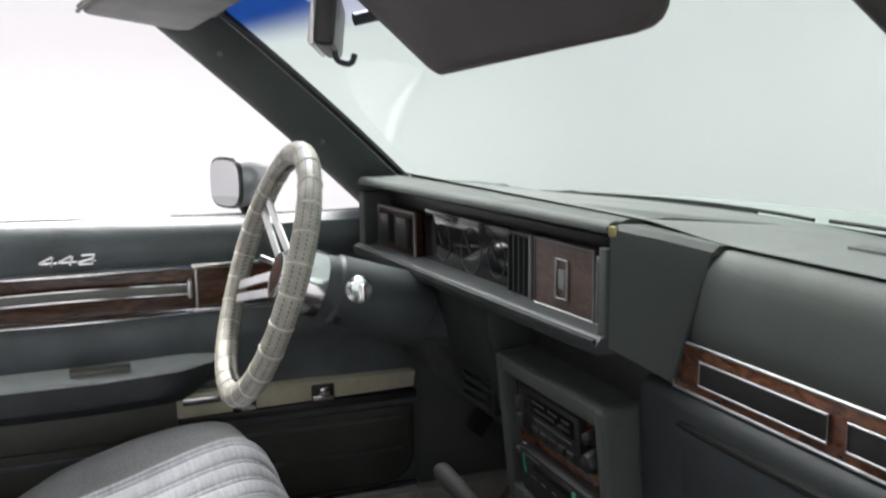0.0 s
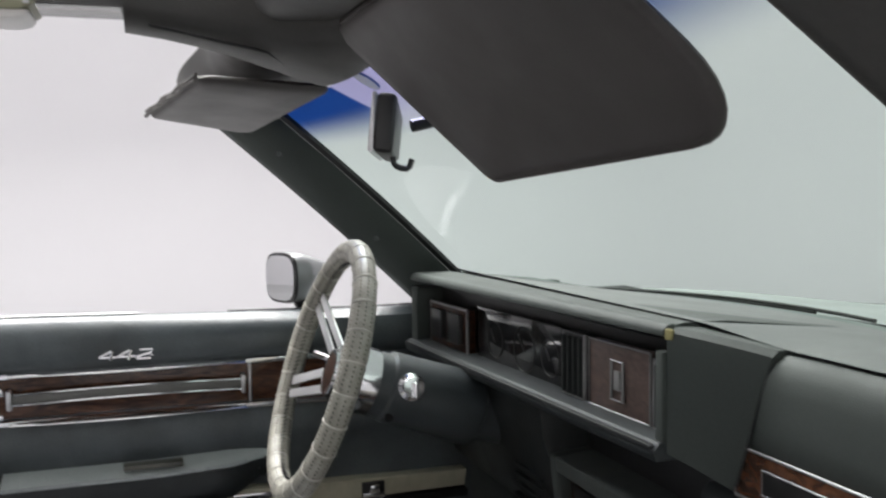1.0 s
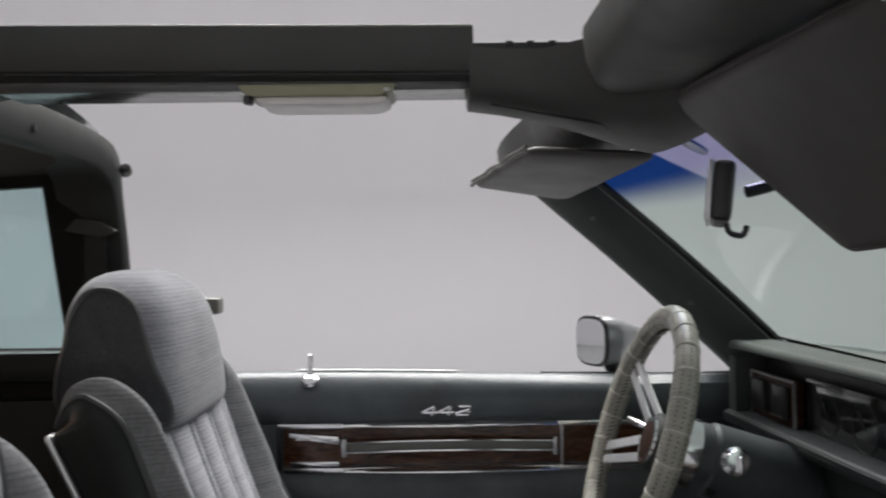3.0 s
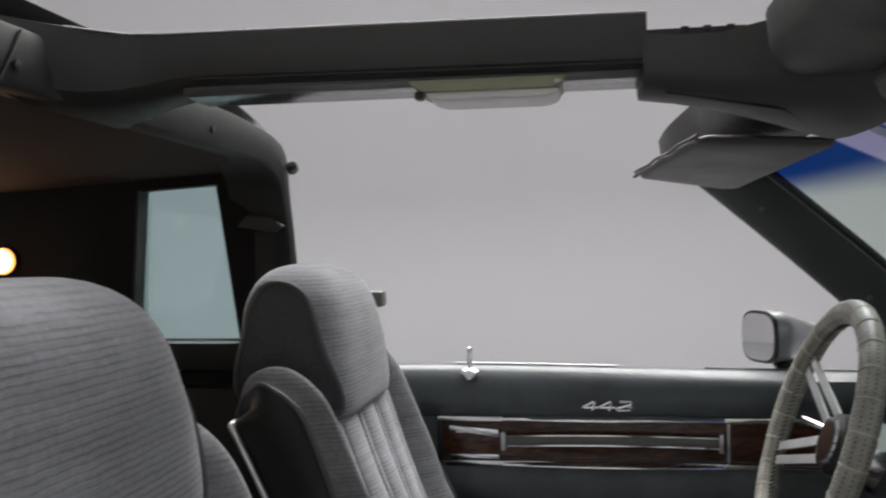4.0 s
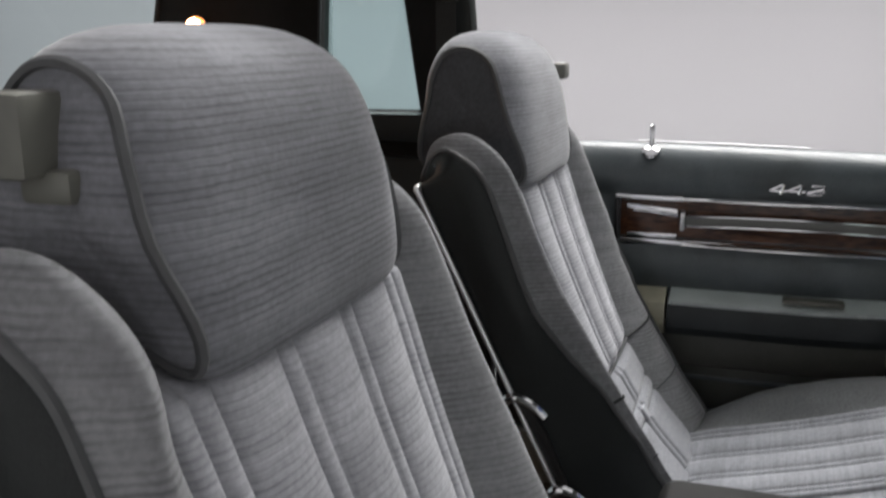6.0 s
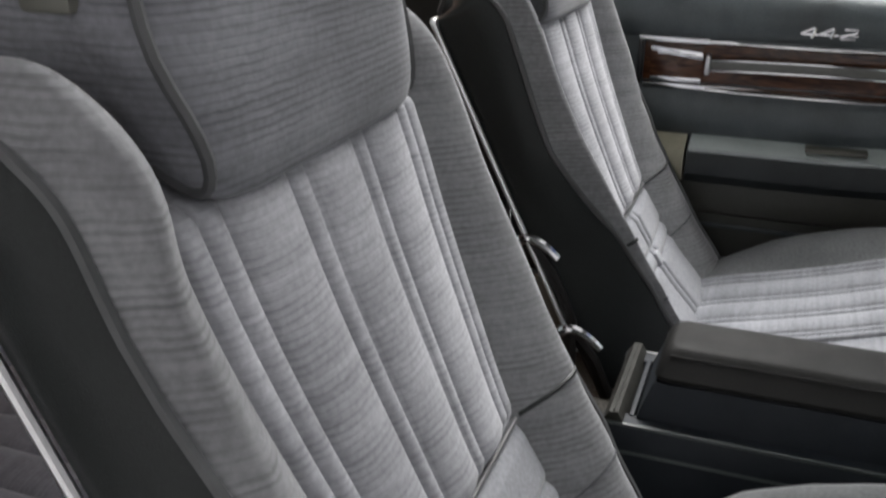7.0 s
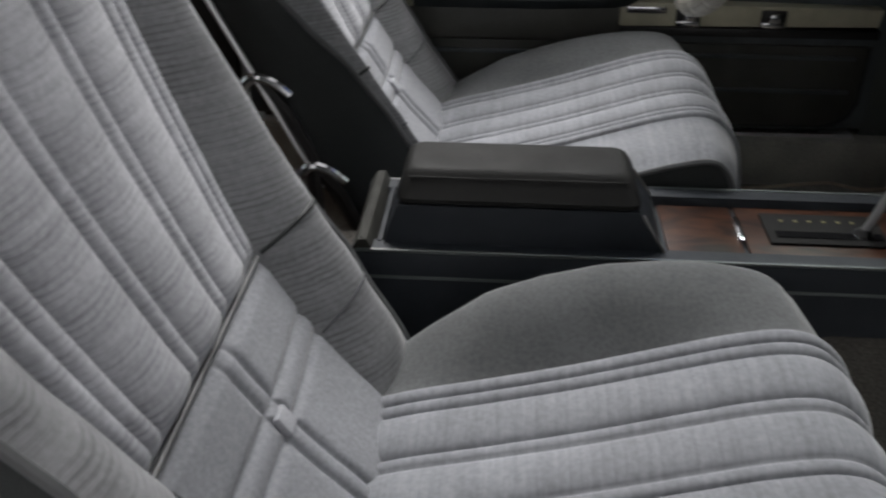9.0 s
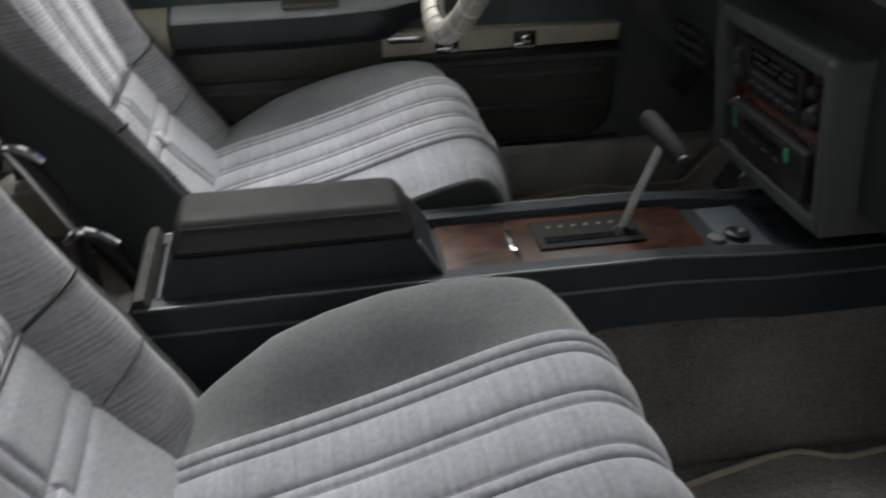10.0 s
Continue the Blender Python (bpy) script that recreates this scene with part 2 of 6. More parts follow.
LEATHER = material("pale_grey_leather", (0.36, 0.35, 0.3), 0.45, grain=0.12, grain_size=120, stain=0.2, stain_size=25, bump=0.3, bump_size=260)
BODY_PAINT = material("silver_car_paint", (0.42, 0.43, 0.44), 0.25, 0.35, grain=0.04, grain_size=900)
# the lilac stretch of the band is a reflection painted into the tint
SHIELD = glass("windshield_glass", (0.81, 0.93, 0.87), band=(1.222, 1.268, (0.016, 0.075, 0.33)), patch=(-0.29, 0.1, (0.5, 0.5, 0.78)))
PANE = glass("side_glass", (0.78, 0.9, 0.9))
MIRROR = material("mirror_glass", (0.85, 0.86, 0.87), 0.02, 1.0)
WARM_LENS = glow("lit_warm_lens", (1.0, 0.53, 0.28), 70.0)
WARM_RIM = glow("warm_lens_rim", (1.0, 0.36, 0.1), 2.5)
MOUNT_BLUE = material("blue_glass_pad", (0.06, 0.11, 0.4), 0.3)
CHROME_SOFT = material("worn_chrome", (0.86, 0.86, 0.87), 0.42, 1.0, stain=0.1, stain_size=20)
LOWER_VINYL = material("scuffed_lower_vinyl", (0.045, 0.046, 0.041), 0.5, grain=0.12, grain_size=300, stain=0.3, stain_size=10, bump=0.25, bump_size=600)
TRAY_PLASTIC = material("faded_tray_plastic", (0.085, 0.1, 0.115), 0.45, grain=0.08, grain_size=300, stain=0.2, stain_size=18)
VISOR_EDGE = material("frayed_visor_edge", (0.14, 0.133, 0.13), 0.8, grain=0.2, grain_size=200)
# armrest top: pale from wear and from light put into the colour
ARM_VINYL = material("faded_lit_armrest_vinyl", (0.414, 0.459, 0.4428), 0.32, grain=0.08, grain_size=400, stain=0.15, stain_size=8, bump=0.25, bump_size=700)
LID_VINYL = material("black_lid_vinyl", (0.017, 0.017, 0.0165), 0.6, grain=0.1, grain_size=300, stain=0.15, stain_size=9, bump=0.25, bump_size=600, spec=0.12)
BLACK_MATTE = material("matte_black_plastic", (0.012, 0.012, 0.012), 0.75, grain=0.15, spec=0.15)
OLIVE_VINYL = material("faded_olive_vinyl", (0.105, 0.103, 0.084), 0.45, grain=0.1, grain_size=300, stain=0.2, stain_size=8, bump=0.25, bump_size=600)
GREEN_LED = glow("green_display", (0.02, 0.2, 0.09), 0.03)

# ---- mesh helpers ----


def part(name, bm, mat, parent=None, label="", smooth=35, kind=""):
    me = bpy.data.meshes.new(name)
    bmesh.ops.recalc_face_normals(bm, faces=bm.faces)
    bm.to_mesh(me)
    bm.free()
    me.materials.append(mat)
    for p in me.polygons:
        p.use_smooth = True
    me.set_sharp_from_angle(angle=radians(smooth))
    ob = new(name, me)
    if parent:
        ob.parent = parent
    return tagged(ob, label, kind=kind)


def thing(name, label, category, group="", kind=""):
    return tagged(new(name), label, category, group, kind)


def box(x0, x1, y0, y1, z0, z1, bevel=0.0, seg=2, bm=None):
    bm2 = bmesh.new()
    bmesh.ops.create_cube(bm2, size=1.0)
    for v in bm2.verts:
        v.co = Vector(((x0 + x1) / 2 + v.co.x * (x1 - x0), (y0 + y1) / 2 + v.co.y * (y1 - y0), (z0 + z1) / 2 + v.co.z * (z1 - z0)))
    if bevel:
        bmesh.ops.bevel(bm2, geom=bm2.edges[:], offset=bevel, segments=seg, affect="EDGES", profile=0.6)
    return join(bm, bm2)


def join(bm, other):
    if bm is None:
        return other
    me = bpy.data.meshes.new("tmp")
    other.to_mesh(me)
    other.free()
    bm.from_mesh(me)
    bpy.data.meshes.remove(me)
    return bm


def move(bm, m):
    bmesh.ops.transform(bm, matrix=m, verts=bm.verts)
    return bm


def grid(rows, close_u=False, close_v=False, caps=False, bm=None):
    """A surface through rows of points. close_u: each row is a loop."""
    bm2 = bmesh.new()
    vs = [[bm2.verts.new(p) for p in r] for r in rows]
    n, k = len(vs), len(vs[0])
    for i in range(n if close_v else n - 1):
        a, b = vs[i], vs[(i + 1) % n]
        for j in range(k if close_u else k - 1):
            q = (a[j], a[(j + 1) % k], b[(j + 1) % k], b[j])
            if len({v.co.to_tuple(6) for v in q}) >= 3:
                bm2.faces.new(q)
    if caps:
        bm2.faces.new(vs[0][::-1])
        bm2.faces.new(vs[-1])
    bmesh.ops.remove_doubles(bm2, verts=bm2.verts, dist=1e-6)
    return join(bm, bm2)


def prism(poly, axis, a, b, bevel=0.0, seg=2, bm=None):
    """Extrudes a polygon of the two other axes along axis from a to b."""
    def at(p, t):
        return {"x": (t, p[0], p[1]), "y": (p[0], t, p[1]), "z": (p[0], p[1], t)}[axis]
    bm2 = bmesh.new()
    lo, hi = [bm2.verts.new(at(p, a)) for p in poly], [bm2.verts.new(at(p, b)) for p in poly]
    n = len(poly)
    bm2.faces.new(lo[::-1])
    bm2.faces.new(hi)
    for i in range(n):
        bm2.faces.new((lo[i], lo[(i + 1) % n], hi[(i + 1) % n], hi[i]))
    if bevel:
        bmesh.ops.bevel(bm2, geom=bm2.edges[:], offset=bevel, segments=seg, affect="EDGES", profile=0.6)
    return join(bm, bm2)


def tube(points, radius, seg=8, closed=False, flat=1.0, bm=None):
    pts = [Vector(p) for p in points]
    n = len(pts)
    rows, up = [], None
    for i, p in enumerate(pts):
        d = (pts[(i + 1) % n] - pts[i - 1]) if closed else pts[min(i + 1, n - 1)] - pts[max(i - 1, 0)]
        d.normalize()
        if up is None:
            up = d.orthogonal().normalized()
        up = (up - d * up.dot(d)).normalized()
        side = d.cross(up)
        r = radius(i / max(1, n - 1)) if callable(radius) else radius
        rows.append([p + up * math.cos(a) * r + side * math.sin(a) * r * flat for a in (2 * math.pi * k / seg for k in range(seg))])
    return grid(rows, close_u=True, close_v=closed, caps=not closed, bm=bm)


def revolve(profile, m, seg=24, bm=None):
    """Turns (radius, height) pairs round the z axis of m."""
    rows = [[m @ Vector((max(r, 1e-5) * math.cos(2 * math.pi * k / seg), max(r, 1e-5) * math.sin(2 * math.pi * k / seg), h)) for k in range(seg)] for r, h in profile]
    return grid(rows, close_u=True, caps=True, bm=bm)


def curve(points, n):
    """n points along a smooth curve through points (Catmull-Rom)."""
    P = [Vector(p) for p in points]
    out = []
    for i in range(n):
        t = i / (n - 1) * (len(P) - 1)
        k = min(int(t), len(P) - 2)
        f = t - k
        a, b, c, d = P[max(k - 1, 0)], P[k], P[k + 1], P[min(k + 2, len(P) - 1)]
        out.append(0.5 * ((2 * b) + (c - a) * f + (2 * a - 5 * b + 4 * c - d) * f * f + (3 * b - a - 3 * c + d) * f ** 3))
    return out


def lerp(a, b, f):
    return a + (b - a) * f


def smooth01(a, b, x):
    f = min(1.0, max(0.0, (x - a) / (b - a)))
    return f * f * (3 - 2 * f)

# ---- the studio round the car ----
tagged(part("ground", box(-7, 8, -8, 8, -0.1, 0), STUDIO_FLOOR), "pale painted studio floor under the car", "floor", kind="structure")
for nm, b in (("wall_west", (-7.2, -7, -8, 5, 0, 4.4)), ("wall_east", (8, 8.2, -8, 5, 0, 4.4)), ("wall_north", (-4, 5, 8, 8.2, 0, 4.4)), ("wall_south", (-7, 8, -8.2, -8, 0, 4.4))):
    tagged(part(nm, box(*b), STUDIO_DARK if nm == "wall_east" else STUDIO), "plain grey painted studio wall" if nm == "wall_east" else "plain white painted studio wall", "wall", kind="structure")
tagged(part("ceiling", box(-7, 8, -8, 8, 4.4, 4.6), STUDIO_CEILING), "plain grey studio ceiling", "ceiling", kind="structure")

for cx, cy, a0 in ((5, 5, 0), (-4, 5, 90)):
    tagged(part("wall_cove", grid([[(cx + 3 * math.cos(radians(a)), cy + 3 * math.sin(radians(a)), z) for z in (0.0, 4.4)] for a in np.linspace(a0, a0 + 90, 25)]), STUDIO), "curved white studio corner", "wall", kind="structure")

# ---- the car's body ----
body = thing("car_body", "silver car body with removed roof panels and dark trim", "car body", kind="structure")
part("floor_pan", box(-0.72, 0.72, -1.3, 1.0, 0.2, 0.25), CARPET, body, "dark grey carpeted floor")
# tunnel under the console
part("tunnel", prism([(-0.16, 0.24), (-0.148, 0.285), (-0.115, 0.36), (-0.09, 0.45), (0.09, 0.45), (0.115, 0.36), (0.148, 0.285), (0.16, 0.24)], "y", -0.6, 0.98, 0.012), CARPET, body, "dark carpeted transmission tunnel")
part("firewall", prism([(0.80, 0.24), (0.97, 0.45), (0.97, 0.93), (1.02, 0.93), (1.02, 0.2), (0.8, 0.2)], "x", -0.72, 0.72), CARPET, body)
for sgn in (-1, 1):
    x0, x1 = sorted((sgn * 0.66, sgn * 0.78))
    part("sill", box(x0, x1, -0.6, 0.95, 0.18, 0.345, 0.012), SILL_LIT, body, "grey door sill, footwell light in its colour")
    x0, x1 = sorted((sgn * 0.675, sgn * 0.735))
    part("sill_plate", box(x0, x1, -0.5, 0.67, 0.345, 0.353, 0.003), CHROME_SOFT, body, "scuffed aluminium sill plate")
    x0, x1 = sorted((sgn * 0.695, sgn * 0.75))
    part("kick_panel", box(x0, x1, 0.685, 1.0, 0.25, 0.93, 0.006), VINYL, body, "grey kick panel before the door")

# hood and cowl beyond the glass
HOOD_PAINT = material("silver_grey_hood_paint", (0.2, 0.21, 0.208), 0.5, 0.0, grain=0.04, grain_size=900, stain=0.06, stain_size=3, spec=0.3)
part("hood", grid([[(x, y, 0.945 - 0.02 * (x / 0.75) ** 2 - 0.13 * smooth01(1.06, 2.3, y)) for x in np.linspace(-0.78, 0.78, 13)] for y in np.linspace(1.06, 2.32, 10)]), HOOD_PAINT, body, "silver-grey hood")
for sgn in (-1, 1):
    part("fender", prism([(0.98, 0.2), (0.99, 0.88), (1.06, 0.9), (1.7, 0.835), (2.3, 0.775), (2.42, 0.72), (2.44, 0.45), (2.36, 0.3), (2.05, 0.28), (1.98, 0.52), (1.8, 0.64), (1.6, 0.64), (1.42, 0.52), (1.35, 0.2)], "x", *sorted((sgn * 0.76, sgn * 0.85)), 0.015), BODY_PAINT, body, "silver front fender")
    part("rear_fender", prism([(-0.52, 0.2), (-0.52, 0.91), (-1.3, 0.915), (-2.2, 0.86), (-2.26, 0.45), (-2.15, 0.3), (-1.75, 0.28), (-1.68, 0.52), (-1.5, 0.64), (-1.3, 0.64), (-1.12, 0.52), (-1.05, 0.2)], "x", *sorted((sgn * 0.76, sgn * 0.85)), 0.015), BODY_PAINT, body, "silver rear fender")
    for y in (1.7, -1.4):
        tyre = part("tyre", revolve([(0, 0), (0.2, 0), (0.31, 0.01), (0.325, 0.04), (0.325, 0.14), (0.31, 0.17), (0.2, 0.18), (0, 0.18)], pose(sgn * 0.63, y, 0.325, 0, sgn * 90, 0), 32), BLACK_MATTE, body, "black tyre")
        part("rim", revolve([(0, 0), (0.19, 0), (0.185, 0.012), (0.12, 0.006), (0.05, 0.016), (0, 0.018)], pose(sgn * 0.811, y, 0.325, 0, sgn * 90, 0), 24), STEEL, tyre)
part("nose", prism([(2.3, 0.3), (2.3, 0.79), (2.4, 0.76), (2.45, 0.66), (2.44, 0.45), (2.36, 0.3)], "x", -0.76, 0.76, 0.02), BODY_PAINT, body, "silver nose panel")
part("deck_lid", prism([(-2.2, 0.86), (-1.3, 0.915), (-1.3, 0.885), (-2.19, 0.83)], "x", -0.757, 0.757, 0.008), BODY_PAINT, body, "silver deck lid")
part("tail", prism([(-2.26, 0.45), (-2.205, 0.855), (-2.12, 0.82), (-2.12, 0.3), (-2.2, 0.3)], "x", -0.757, 0.757, 0.01), BODY_PAINT, body, "silver tail panel")
for sgn in (-1, 1):
    part("rear_pillar_skin", prism([(-0.875, 0.9), (-0.86, 1.36), (-1.2, 1.35), (-1.3, 0.9)], "x", *sorted((sgn * 0.704, sgn * 0.755)), 0.015), BODY_PAINT, body, "silver rear roof pillar")
part("cowl", box(-0.75, 0.75, 0.7, 1.07, 0.88, 0.935, 0.01), BLACK_MATTE, body, "black cowl before the windshield")


def pillar_edge(sgn, f, k):
    """A point of the slanting pillar, f up its length, k from its glass edge (0) to its door edge (1)."""
    front = Vector((sgn * 0.712, 0.716, 0.919)).lerp(Vector((sgn * 0.612, 0.279, 1.294)), f)
    rear = Vector((sgn * 0.772, 0.653, 0.863)).lerp(Vector((sgn * 0.672, 0.163, 1.293)), f)
    return front.lerp(rear, k) + Vector((0, 0.004, 0.006)) * math.sin(math.pi * f) + (Vector((0.027, 0.009, 0.005)) if sgn > 0 else Vector())


def a_pillar(sgn):
    """Padded pillar trim: a rounded inner face between the glass and the door opening."""
    rows = []
    inw, outw = Vector((-sgn * 0.9, -0.3, -0.2)).normalized(), Vector((sgn, 0, 0))
    for f in np.linspace(0, 1, 14):
        rows.append([pillar_edge(sgn, f, k) + inw * a + outw * b for k, a, b in ((0, -0.03, 0), (0, 0, 0), (0.12, 0.008, 0), (0.5, 0.011, 0), (0.85, 0.008, 0), (0.97, 0.003, 0), (1, -0.004, 0), (1, -0.03, 0))])
    return grid(rows, close_u=True, caps=True)


for sgn in (-1, 1):
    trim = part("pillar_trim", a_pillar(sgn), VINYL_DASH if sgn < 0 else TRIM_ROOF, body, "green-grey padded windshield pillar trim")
    for f in (0.4, 0.8):
        p = pillar_edge(sgn, f, 0.5) + Vector((-sgn * 0.75, -0.5, -0.35)).normalized() * 0.0105
        part("screw", revolve([(0, 0), (0.005, 0), (0.005, 0.002), (0.002, 0.003), (0, 0.003)], Matrix.Translation(p) @ Vector((-sgn * 0.75, -0.5, -0.35)).to_track_quat("Z", "Y").to_matrix().to_4x4(), 10), TRIM_STRIP if f > 0.9 else VINYL, trim)


def glass_point(u, v):
    """u across (-1..1), v up the windshield (0..1)."""
    yb, yt = 0.94 - 0.24 * u * u, 0.335 - 0.025 * u * u
    x = u * lerp(0.725, 0.63, v)
    bow = 0.02 * math.sin(math.pi * v) * (1 - u * u)
    return (x, lerp(yb, yt, v) + bow, lerp(0.945, 1.29, v) + bow)


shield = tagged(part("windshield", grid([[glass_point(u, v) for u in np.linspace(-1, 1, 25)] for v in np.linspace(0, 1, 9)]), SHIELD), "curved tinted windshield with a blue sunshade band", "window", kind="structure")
shield.visible_shadow = False
rub = []
for sgn in (-1, 1):
    rub.append([pillar_edge(sgn, v, -0.06) + Vector((sgn * 0.004, 0.004, 0.002)) for v in np.linspace(0.04, 0.97, 12)])
for pts in rub:
    part("windshield_seal", tube(pts, 0.008, 6), BLACK, shield)
part("windshield_seal", tube([Vector(glass_point(u, 0.02)) + Vector((0, -0.004, 0.006)) for u in np.linspace(-0.98, 0.98, 24)], 0.004, 6), BLACK_MATTE, shield)
for x0, x1, dy in ((-0.52, 0.03, 0.0), (0.05, 0.6, 0.01)):
    w = thing("windshield_wiper", "black wiper arm lying along the windshield base", "wiper")
    pts = [(lerp(x0, x1, f), 1.0 - 0.2 * (lerp(x0, x1, f) / 0.6) ** 2 + dy, 0.960 + 0.004 * math.sin(math.pi * f)) for f in np.linspace(0, 1, 10)]
    part("wiper_blade", tube(pts, 0.003, 6), BLACK_MATTE, w)
    part("wiper_arm", tube([(p[0], p[1] + 0.012, p[2] - 0.006) for p in pts[2:8]], 0.003, 6), BLACK_MATTE, w)

# ---- roof: header, centre bar and rear hoop ----


def header_section(x):
    """Loop in (y, z) of a padded header half over the windshield, at x."""
    a = abs(x)
    drop = 0.026 * smooth01(0.3, 0.66, a) ** 1.3
    rear = 0.168 - 0.03 * smooth01(0.35, 0.6, a) + 0.01 * smooth01(0.12, 0.085, a)
    lip, bot = 1.378 - drop, 1.304 - drop
    return [(rear, lip - 0.014), (rear + 0.004, bot + 0.03), (rear + 0.012, bot + 0.012), (rear + 0.026, bot + 0.003), (rear + 0.06, bot - 0.001), (0.275, bot - 0.006), (0.30, bot - 0.01), (0.312, bot - 0.004), (0.318, bot + 0.03), (0.25, lip + 0.008), (rear + 0.02, lip)]


for sgn in (-1, 1):
    rows = [[(x, y, z) for y, z in header_section(x)] for x in np.linspace(sgn * 0.085, sgn * 0.665, 26)]
    part("header_pad", grid(rows, close_u=True, caps=True), TRIM_ROOF, body, "dark taupe padded windshield header")


def flare_loop(y, w, bot, top):
    n = 12
    low = [(w * math.cos(math.pi * k / n), y, bot + (top - bot - 0.02) * (1 - math.sin(math.pi * k / n) ** 0.55) * 0.9) for k in range(n + 1)]
    return low + [(-w, y, top), (w, y, top)]


header = part("header_centre", grid([flare_loop(*q) for q in ((0.062, 0.058, 1.307, 1.364), (0.1, 0.059, 1.302, 1.36), (0.14, 0.063, 1.294, 1.36), (0.18, 0.08, 1.284, 1.366), (0.22, 0.115, 1.274, 1.368), (0.26, 0.165, 1.266, 1.36), (0.29, 0.21, 1.264, 1.35), (0.305, 0.23, 1.27, 1.34))], close_u=True, caps=True), TRIM_ROOF, body, "dark moulded cover where bar and header meet", smooth=50)
part("header_pocket", tube([(0.04, 0.085, 1.3065), (0.046, 0.2, 1.2835), (0.02, 0.22, 1.2755)], 0.0016, 6), BLACK, header)
for x0 in (-0.05, 0.042):
    rail = part("latch_rail", box(x0, x0 + 0.008, 0.066, 0.165, 1.358, 1.3695, 0.002), BLACK, body)
    for y in (0.1, 0.122, 0.145):
        part("latch_pin", box(x0 + 0.001, x0 + 0.01, y, y + 0.008, 1.364, 1.3705, 0.001), VINYL_DARK, rail)


def bar_loop(y, w, bot, top):
    return [(-w, y, top), (-w * 1.05, y, lerp(bot, top, 0.55)), (-w * 0.9, y, bot + 0.012), (-w * 0.55, y, bot), (w * 0.55, y, bot), (w * 0.9, y, bot + 0.012), (w * 1.05, y, lerp(bot, top, 0.55)), (w, y, top), (w * 0.6, y, top + 0.006), (-w * 0.6, y, top + 0.006)]


BAR_Y = (-0.59, 0.066)


def bar_top(y):
    return lerp(1.3915, 1.386, (y - BAR_Y[0]) / (BAR_Y[1] - BAR_Y[0]))


def bar_width(y):
    return 0.055 + 0.2 * smooth01(-0.46, -0.66, y) ** 1.3


t_bar = part("roof_centre_bar", grid([bar_loop(y, bar_width(y), bar_top(y) - 0.058 - 0.021 * smooth01(-0.42, -0.55, y), bar_top(y)) for y in np.linspace(*BAR_Y, 24)], close_u=True, caps=True), TRIM_ROOF, body, "dark grey padded centre roof bar")
part("trim_strip", box(-0.036, 0.036, -0.44, 0.064, 1.3235, 1.336, 0.004), TRIM_STRIP, t_bar, "glossy grey strip under the bar")

for sgn in (-1, 1):
    part("bar_joint", tube([(sgn * 0.0515, y, bar_top(y) - 0.0505) for y in np.linspace(-0.42, 0.064, 9)], 0.0016, 6), BLACK, t_bar, "dark joint along the bar")
    part("bar_edge", tube([(sgn * (bar_width(y) - 0.0005), y, bar_top(y) - 0.0002) for y in np.linspace(-0.54, 0.064, 14)], 0.0017, 6), FRAME_DULL, t_bar, "thin pale edge of the bar")

# rear hoop that closes the roof openings: a flat front face with a lip below, rounded down into the pillars
HOOP_TRIM = material("dark_grey_hoop_trim", (0.036, 0.0385, 0.037), 0.7, grain=0.08, grain_size=300, stain=0.1, stain_size=6, bump=0.15, bump_size=700, spec=0.25)
hoop_half = [(-0.715, 0.9, -0.68, 0.9, -0.535), (-0.697, 1.13, -0.66, 1.13, -0.54), (-0.679, 1.262, -0.638, 1.25, -0.546), (-0.663, 1.333, -0.607, 1.289, -0.547), (-0.603, 1.363, -0.548, 1.308, -0.548), (-0.45, 1.377, -0.45, 1.313, -0.55), (-0.2, 1.381, -0.2, 1.314, -0.55)]
stations = hoop_half + [(-xo, zo, -xi, zi, yf) for xo, zo, xi, zi, yf in reversed(hoop_half)]
outer = curve([(q[0], q[4], q[1]) for q in stations], 66)
inner = curve([(q[2], q[4], q[3]) for q in stations], 66)
rows = []
for a, b in zip(outer, inner):
    u, f = (a - b).normalized(), Vector((0, 1, 0))
    rows.append([a - f * 0.014, a - u * 0.004 - f * 0.003, a - u * 0.01, a.lerp(b, 0.5) + f * 0.002, b + u * 0.008, b + u * 0.002 - f * 0.004, b - f * 0.012, b + u * 0.006 - f * 0.05, b + u * 0.018 - f * 0.115, a - f * 0.115, a + u * 0.004 - f * 0.05])
hoop = part("roof_hoop", grid(rows, close_u=True, caps=True), HOOP_TRIM, body, "dark padded hoop behind the roof openings", smooth=40)
for x, z in ((-0.13, 1.34), (-0.305, 1.337), (-0.622, 1.316), (0.176, 1.336)):
    part("screw", revolve([(0, 0), (0.006, 0), (0.006, 0.003), (0, 0.004)], pose(x, -0.5485, z, -90, 0, 0), 10), BLACK, hoop)
part("hoop_joint", tube([(0.168, -0.548, 1.372), (0.186, -0.547, 1.345), (0.203, -0.549, 1.316)], 0.0022, 6), BLACK, hoop, "dark joint across the hoop")
part("hoop_clip", box(0.19, 0.235, -0.572, -0.556, 1.3085, 1.314, 0.002), TRIM_STRIP, hoop, "small pale clip under the hoop")


def liner(x, y):
    """Height of the headliner: flat, falling to the rear and to the sides."""
    return 1.308 - 0.034 * (-0.6 - y) / 0.6 + 0.018 * (1 - (x / 0.66) ** 4)


